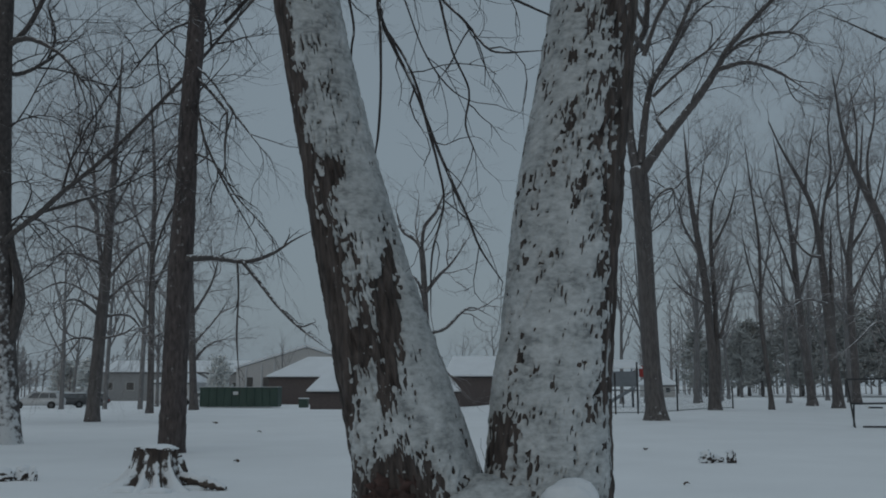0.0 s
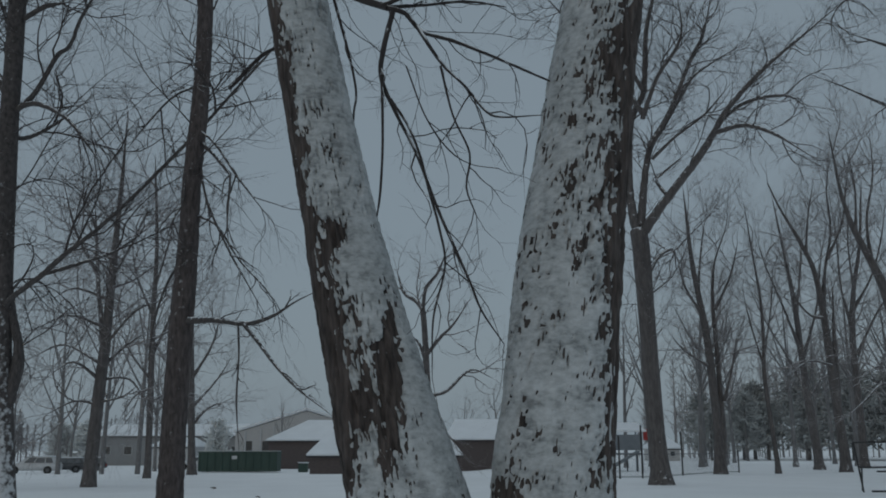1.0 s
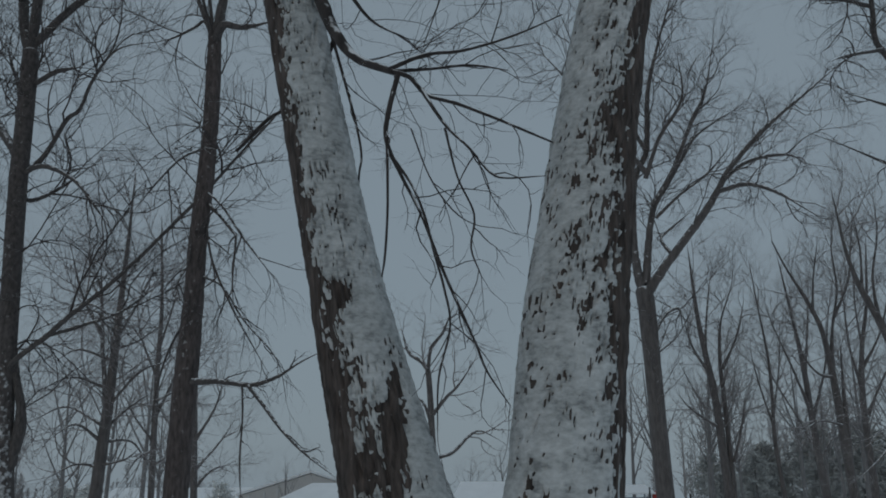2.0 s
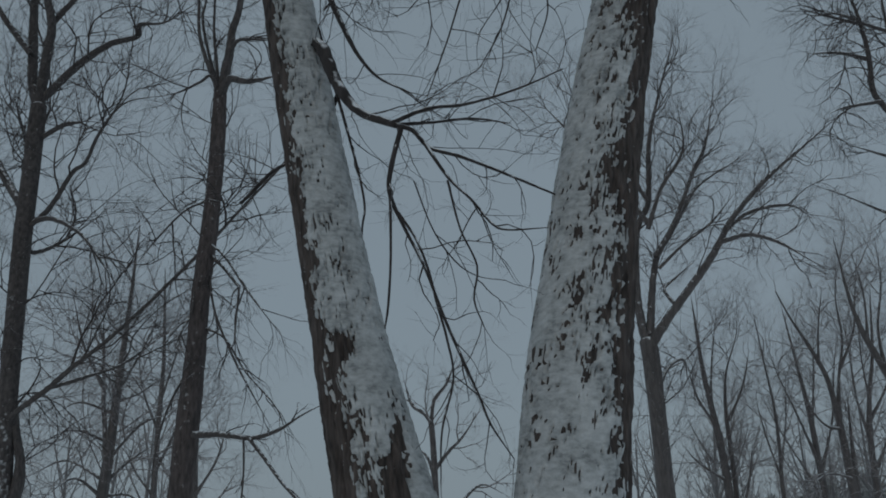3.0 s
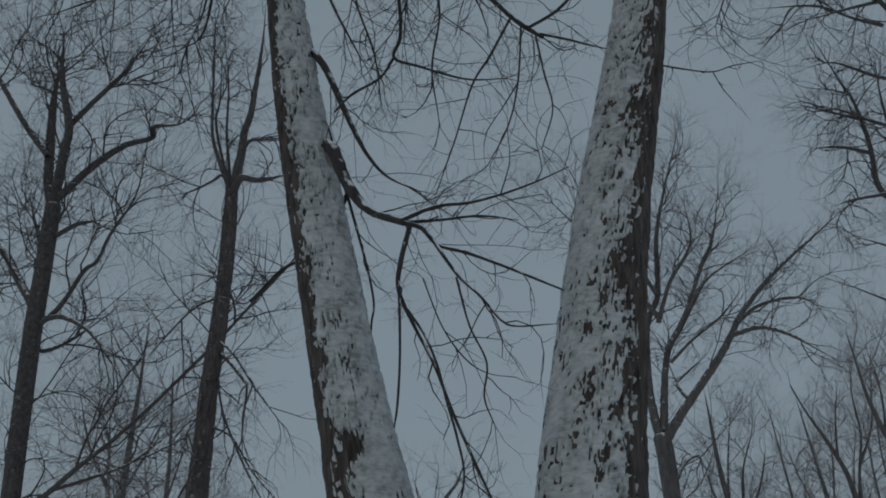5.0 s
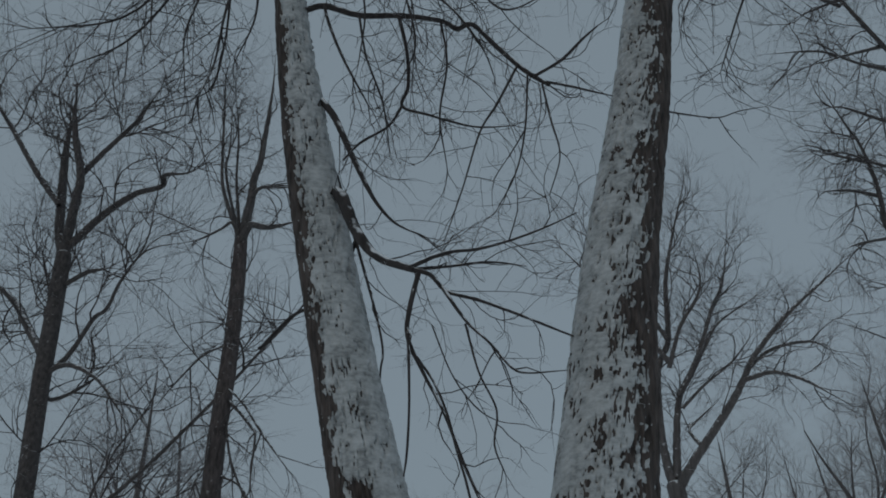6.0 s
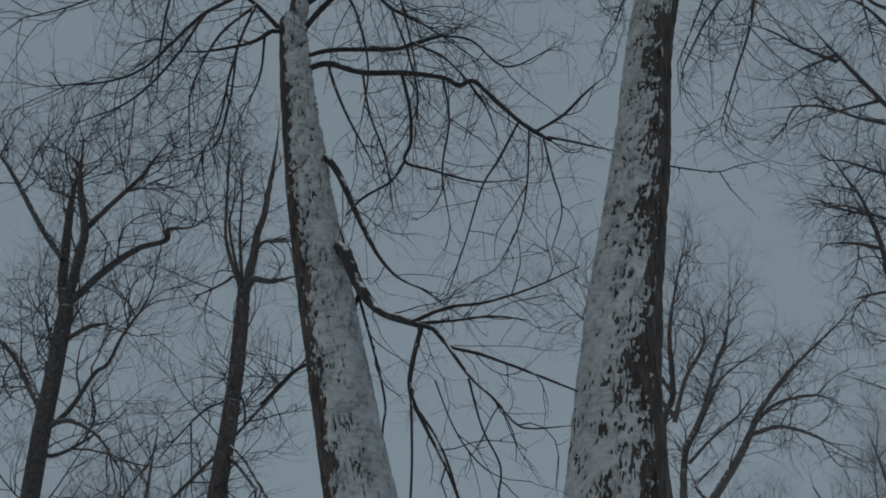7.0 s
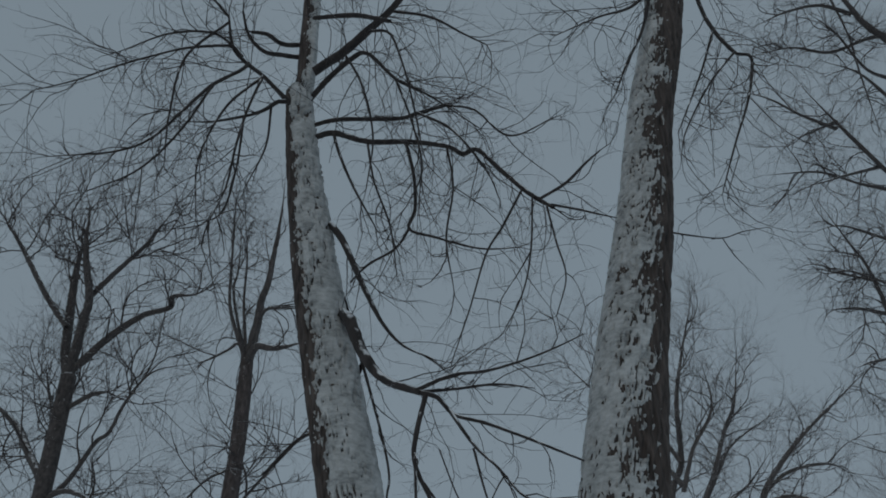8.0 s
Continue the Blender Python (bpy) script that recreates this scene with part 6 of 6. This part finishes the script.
        bmesh.ops.create_cone(bm, cap_ends=True, segments=16, radius1=0.21, radius2=0.18, depth=0.06, matrix=pose(px, -0.05, 0.35, 90, 0, 0))
        part("rim", bm, GREY_STEEL, wheel)
    bm = bmesh.new()
    box(bm, high[0][0] - 0.1, 0.2, tall - 0.02, high[1][0] + 0.1, 1.6, tall + 0.09, 0.05)
    part("roof_snow", bm, ROOF_SNOW, root)
    bm = bmesh.new()
    box(bm, -h + 0.3, 0.12, belt - 0.16, -h + 1.15, 1.68, belt + 0.09, 0.05)
    part("bonnet_snow", bm, ROOF_SNOW, root)
    for name, px, mat in (("tail_light", h - 0.05, RED_PLASTIC), ("headlight", -h + 0.02, WHITE_PAINT)):
        bm = bmesh.new()
        box(bm, px - 0.08, -0.015, belt - 0.3, px + 0.05, 0.3, belt - 0.12, 0.015)
        part(name, bm, mat, root)
    root.matrix_basis = pose(x, y, z, 0, 0, turn)


car(-42.5, 94, -0.83, CAR_WHITE, 1.72, 5.1, "white snow-dusted estate car parked beyond the lawn", 4)
car(-41.0, 98, -0.83, CAR_DARK, 1.55, 4.6, "dark car with snow on its roof", 12)
car(-41.6, 106, -0.83, CAR_DARK, 1.5, 4.5, "dark car with snow on its roof", 15)
car(-30.6, 112, -0.83, CAR_WHITE, 1.55, 4.5, "white car parked beside the garage")


# ---- fence, playground and goal ----
def bar(bm, a, b, r, sides=8):
    a, b = Vector(a), Vector(b)
    m = Matrix.Translation((a + b) / 2) @ (b - a).to_track_quat("Z", "Y").to_matrix().to_4x4()
    bmesh.ops.create_cone(bm, cap_ends=True, segments=sides, radius1=r, radius2=r, depth=(b - a).length, matrix=m)


fence = tagged(new("wire_fence"), "chain-link fence with dark posts round the playground", "fence")
fence.location = (9.2, 50.5, 0)
FENCE = [(7.6, 50.6, 2.3), (9.7, 50.7, 2.3), (11.0, 50.9, 2.9), (14.3, 55, 2.6), (18.4, 61.5, 1.75), (20.0, 62.2, 1.5)]
for x, y, h in FENCE:
    bm = bmesh.new()
    bar(bm, (x - 9.2, y - 50.5, -0.1), (x - 9.2, y - 50.5, h), 0.05)
    part("post", bm, BLACK_STEEL, fence)
for (x0, y0, h0), (x1, y1, h1) in zip(FENCE, FENCE[1:]):
    for k in (0.08, 1.3):
        bm = bmesh.new()
        bar(bm, (x0 - 9.2, y0 - 50.5, k), (x1 - 9.2, y1 - 50.5, k), 0.022)
        part("rail", bm, GREY_STEEL, fence)
    wires = Tubes()
    run = math.hypot(x1 - x0, y1 - y0)
    n = int(run / 0.16)
    for i in range(-8, n + 1):
        for s in (0, 1):
            u0, u1 = i / n, (i + 8) / n
            lo, hi = max(0.0, u0), min(1.0, u1)
            if hi <= lo:
                continue
            za, zb = (lo - u0) / (u1 - u0) * 1.22 + 0.08, (hi - u0) / (u1 - u0) * 1.22 + 0.08
            if s:
                za, zb = 1.38 - za, 1.38 - zb
            wires.add(np.array([[x0 - 9.2 + (x1 - x0) * u, y0 - 50.5 + (y1 - y0) * u, z, 0.0025] for u, z in ((lo, za), (hi, zb))]), 3)
    wires.build("wire_mesh", GREY_STEEL, fence)

play = tagged(new("play_structure"), "blue-grey playground climbing house with slide and snowy roof", "playground")
play.location = (13.0, 66, 0)
for x in (-1.3, 1.3):
    for y in (0.0, 2.0):
        bm = bmesh.new()
        bar(bm, (x, y, -0.1), (x, y, 2.9), 0.06)
        part("post", bm, BLUE_GREY, play)
for name, dims in (("panel", (-1.3, -0.06, 1.5, 1.3, 0.0, 2.6)), ("panel", (-1.36, 0.05, 1.5, -1.3, 2.0, 2.6)), ("deck", (-1.3, 0, 1.2, 1.3, 2.0, 1.3))):
    bm = bmesh.new()
    box(bm, *dims)
    part(name, bm, BLUE_GREY, play)
bm = bmesh.new()
slab(bm, [(-1.6, -0.4, 2.8), (1.6, -0.4, 2.8), (1.2, 1.0, 3.4), (-1.2, 1.0, 3.4)], 0.1)
part("roof_slope", bm, ROOF_SNOW, play)
bm = bmesh.new()
slab(bm, [(0.9, -0.75, 1.3), (-1.0, -0.75, 0.2), (-1.0, -0.15, 0.2), (0.9, -0.15, 1.3)], 0.12)
part("slide", bm, BLUE_GREY, play)
for py in (-0.78, -0.12):
    bm = bmesh.new()
    bar(bm, (0.95, py, 1.45), (-1.05, py, 0.32), 0.06)
    part("slide_rim", bm, BLUE_GREY, play)
for px, pz in ((0.85, 1.25), (0.1, 0.8)):
    bm = bmesh.new()
    bar(bm, (px, -0.45, -0.1), (px, -0.45, pz), 0.05)
    part("slide_leg", bm, BLACK_STEEL, play)
bm = bmesh.new()
box(bm, 1.42, -0.2, 2.2, 1.75, 0.0, 3.0, 0.03)
part("red_panel", bm, RED_PLASTIC, play, "red plastic panel")

goal = tagged(new("metal_frame"), "black tubular metal goal frame standing on the snow", "goal frame")
goal.location = (15.76, 34.6, 0)
for name, a, b in (("post", (0.0, 0, -0.05), (-0.22, 0, 1.82)), ("crossbar", (-0.22, 0, 1.82), (3.2, -0.2, 1.9)), ("middle_bar", (-0.1, 0, 0.9), (3.2, -0.2, 0.94)),
                   ("ground_bar", (0.3, 0, 0.03), (3.2, -0.2, 0.03)), ("post", (3.4, -0.2, -0.05), (3.2, -0.2, 1.9)), ("back_brace", (0.0, 0, 0.9), (0.5, 1.2, 0.0))):
    bm = bmesh.new()
    bar(bm, a, b, 0.035)
    part(name, bm, BLACK_STEEL, goal)
bm = bmesh.new()
box(bm, 0.65, -0.05, 0.72, 1.1, 0.25, 0.78, 0.02)
part("seat", bm, BLACK_STEEL, goal)


# ---- evergreens and woods ----
def conifer(x, y, z, height, wide, seed, needles, label):
    """A pine with a bare lower trunk and a full crown of small needle tufts."""
    rng = np.random.default_rng(seed)
    root = tagged(new("evergreen_tree"), label, "tree", "evergreens")
    root.location = (x, y, z)
    one = Tubes()
    one.add(np.array([[0, 0, -0.1, 0.22], [0.05, 0, height * 0.5, 0.13], [0, 0, height, 0.02]]), 8)
    one.build("trunk", BARK_FAR, root)
    t = Tubes()
    for k in range(150):
        f = rng.random() ** 0.85
        h = height * (0.16 + 0.84 * f)
        reach = wide * (1 - f) ** 0.55 * min(1.0, 0.55 + 2 * f) * rng.uniform(0.35, 1.05) + 0.2
        a = rng.uniform(0, 2 * np.pi)
        d = np.array([np.cos(a), np.sin(a), 0])
        base = np.array([0, 0, h])
        tip = base + d * reach + np.array([0, 0, rng.uniform(-0.3, 0.12) * reach])
        t.add(np.array([[*base, 0.04], [*tip, 0.012]]), 3)
        for s in range(6):
            p = base + (tip - base) * rng.uniform(0.3, 1) + rng.normal(size=3) * 0.12
            q = p + d * 0.3 * rng.uniform(0.4, 1.2) + rng.normal(size=3) * 0.3
            t.add(np.array([[*p, 0.03], [*((p + q) / 2), 0.12], [*q, 0.015]]), 3)
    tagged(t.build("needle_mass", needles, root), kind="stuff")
    return root


first = conifer(40.5, 122, 0, 9.0, 4.4, 1, NEEDLES, "dark evergreen greyed by haze at the wood's edge")
second = conifer(45.5, 128, 0, 8.4, 4.8, 2, NEEDLES, "dark evergreen greyed by haze at the wood's edge")
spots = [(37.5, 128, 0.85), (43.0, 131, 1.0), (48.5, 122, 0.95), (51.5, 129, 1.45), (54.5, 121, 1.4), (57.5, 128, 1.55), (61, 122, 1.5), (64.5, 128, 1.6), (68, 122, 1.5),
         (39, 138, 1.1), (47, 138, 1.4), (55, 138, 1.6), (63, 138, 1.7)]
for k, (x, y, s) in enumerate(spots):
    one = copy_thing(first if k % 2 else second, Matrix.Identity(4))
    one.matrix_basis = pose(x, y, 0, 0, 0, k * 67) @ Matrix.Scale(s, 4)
pale = conifer(-26.0, 104, -0.8, 5.6, 1.9, 3, PALE_NEEDLES, "small evergreen paled by haze behind the container")
for k, (x, y, s) in enumerate([(-69, 164, 1.2), (-63, 160, 1.25)]):
    one = copy_thing(pale, Matrix.Identity(4))
    one.matrix_basis = pose(x, y, -0.8, 0, 0, k * 81) @ Matrix.Scale(s, 4) @ Matrix.Diagonal((1.5, 1.5, 1, 1))
    tagged(one, "evergreen paled by haze beyond the car park", "tree", "evergreens")


def wood_tree(seed, height):
    """A plain bare tree of the far wood."""
    rng = np.random.default_rng(seed)
    lean = rng.normal(size=2) * 0.6
    stem = [("trunk", (), [(0, 0, 0, 0.3), (0, 0, 0.6, 0.2), (lean[0] * 0.4, lean[1] * 0.4, height * 0.4, 0.16), (lean[0], lean[1], height * 0.75, 0.08), (lean[0] * 1.4, lean[1] * 1.4, height, 0.02)])]
    limbs = []
    for k in range(6):
        f = rng.uniform(0.3, 0.7)
        a = k * 1.05 + rng.uniform(0, 0.6)
        x, y, z = lean[0] * f, lean[1] * f, height * f
        r = height * rng.uniform(0.14, 0.22)
        limbs.append(("limb", (1, 1, -0.4), [(x, y, z, 0.09), (x + math.cos(a) * r * 0.5, y + math.sin(a) * r * 0.5, z + r * 0.9, 0.06), (x + math.cos(a) * r, y + math.sin(a) * r, z + r * 2, 0.03)]))
    return tree("wood_tree", stem, limbs, "bare winter tree in the wood behind", BARK_FAR, HAZED_TWIG, seed, 10, 0.018, [(0.5, 4.6), (0.8, 2.8), (1.1, 1.5), (0.3, 0.9)], 0.8, group="background trees")


woods = [wood_tree(70 + k, 15.0) for k in range(3)]
for k, t in enumerate(woods):
    t.location = ((-33, 104, -0.8), (27, 88, 0), (50, 96, 0))[k]
more = [(-27, 72, 0.95), (-33, 78, 1.0), (-46, 112, 0.85), (-21, 118, 0.6), (-57, 120, 0.9), (2.5, 130, 0.65), (8, 136, 0.7),
        (24, 84, 0.8), (36, 88, 0.9), (41, 96, 0.95), (58, 92, 1.0), (33, 104, 0.9), (17, 112, 0.6),
        (15.5, 78, 0.85), (19, 84, 1.0), (22.5, 80, 1.1), (29, 94, 1.15), (31.5, 82, 1.05), (38, 84, 1.2), (43, 86, 1.15), (46, 92, 1.25), (-20, 66, 0.85), (-23.5, 70, 1.0)]
for k, (x, y, s) in enumerate(more):
    one = copy_thing(woods[k % len(woods)], Matrix.Identity(4))
    one.matrix_basis = pose(x, y, -0.8 if x < 8 else 0, 0, 0, 40 + k * 97) @ Matrix.Scale(s, 4)
    tagged(one, "bare winter tree in the hazy wood behind", "tree", "background trees")


def far_wood(name, label, xs, y0, y1, count, tall, ground_z, seed, brush=32):
    """A hazy belt of bare trees too far off to count: many slim stems and their brush."""
    rng = np.random.default_rng(seed)
    t = Tubes()
    for _ in range(count):
        x, y = rng.uniform(*xs), rng.uniform(y0, y1)
        h = tall * rng.uniform(0.6, 1.15)
        lean = rng.normal(size=2) * 0.5
        t.add(np.array([[x, y, ground_z - 0.2, 0.14], [x + lean[0] * 0.4, y, ground_z + h * 0.4, 0.09], [x + lean[0], y + lean[1], ground_z + h, 0.03]]), 4)
        for k in range(brush):
            f = rng.uniform(0.22, 0.98)
            at = np.array([x + lean[0] * f, y, ground_z + h * f])
            a = rng.uniform(0, 2 * np.pi)
            reach = h * rng.uniform(0.06, 0.2) * (1.25 - f)
            way = np.array([np.cos(a), np.sin(a), rng.uniform(0.3, 1.6)]) * reach
            mid = at + way * 0.5 + rng.normal(size=3) * 0.15
            t.add(np.array([[*at, 0.06], [*mid, 0.045], [*(at + way), 0.012]]), 3)
            for _ in range(1):
                w = way * rng.uniform(0.3, 0.6) + rng.normal(size=3) * reach * 0.3
                t.add(np.array([[*mid, 0.04], [*(mid + w), 0.012]]), 3)
    tagged(t.build(name, HAZED_TWIG, None), label, "wood", kind="stuff")


far_wood("far_wood", "distant belt of bare grey winter trees beyond the lawn", (40, 125), 140, 185, 180, 20, 0.0, 91, 26)
far_wood("far_wood", "distant belt of bare grey winter trees behind the houses", (-125, -50), 155, 200, 75, 10, -0.8, 92, 56)
far_wood("far_wood", "distant bare trees behind the brick buildings", (-50, 40), 160, 200, 36, 8, -0.8, 93, 44)
far_wood("far_wood", "hazy clump of grey winter trees beyond the car park", (-82, -62), 150, 166, 20, 8.6, -0.8, 94, 50)
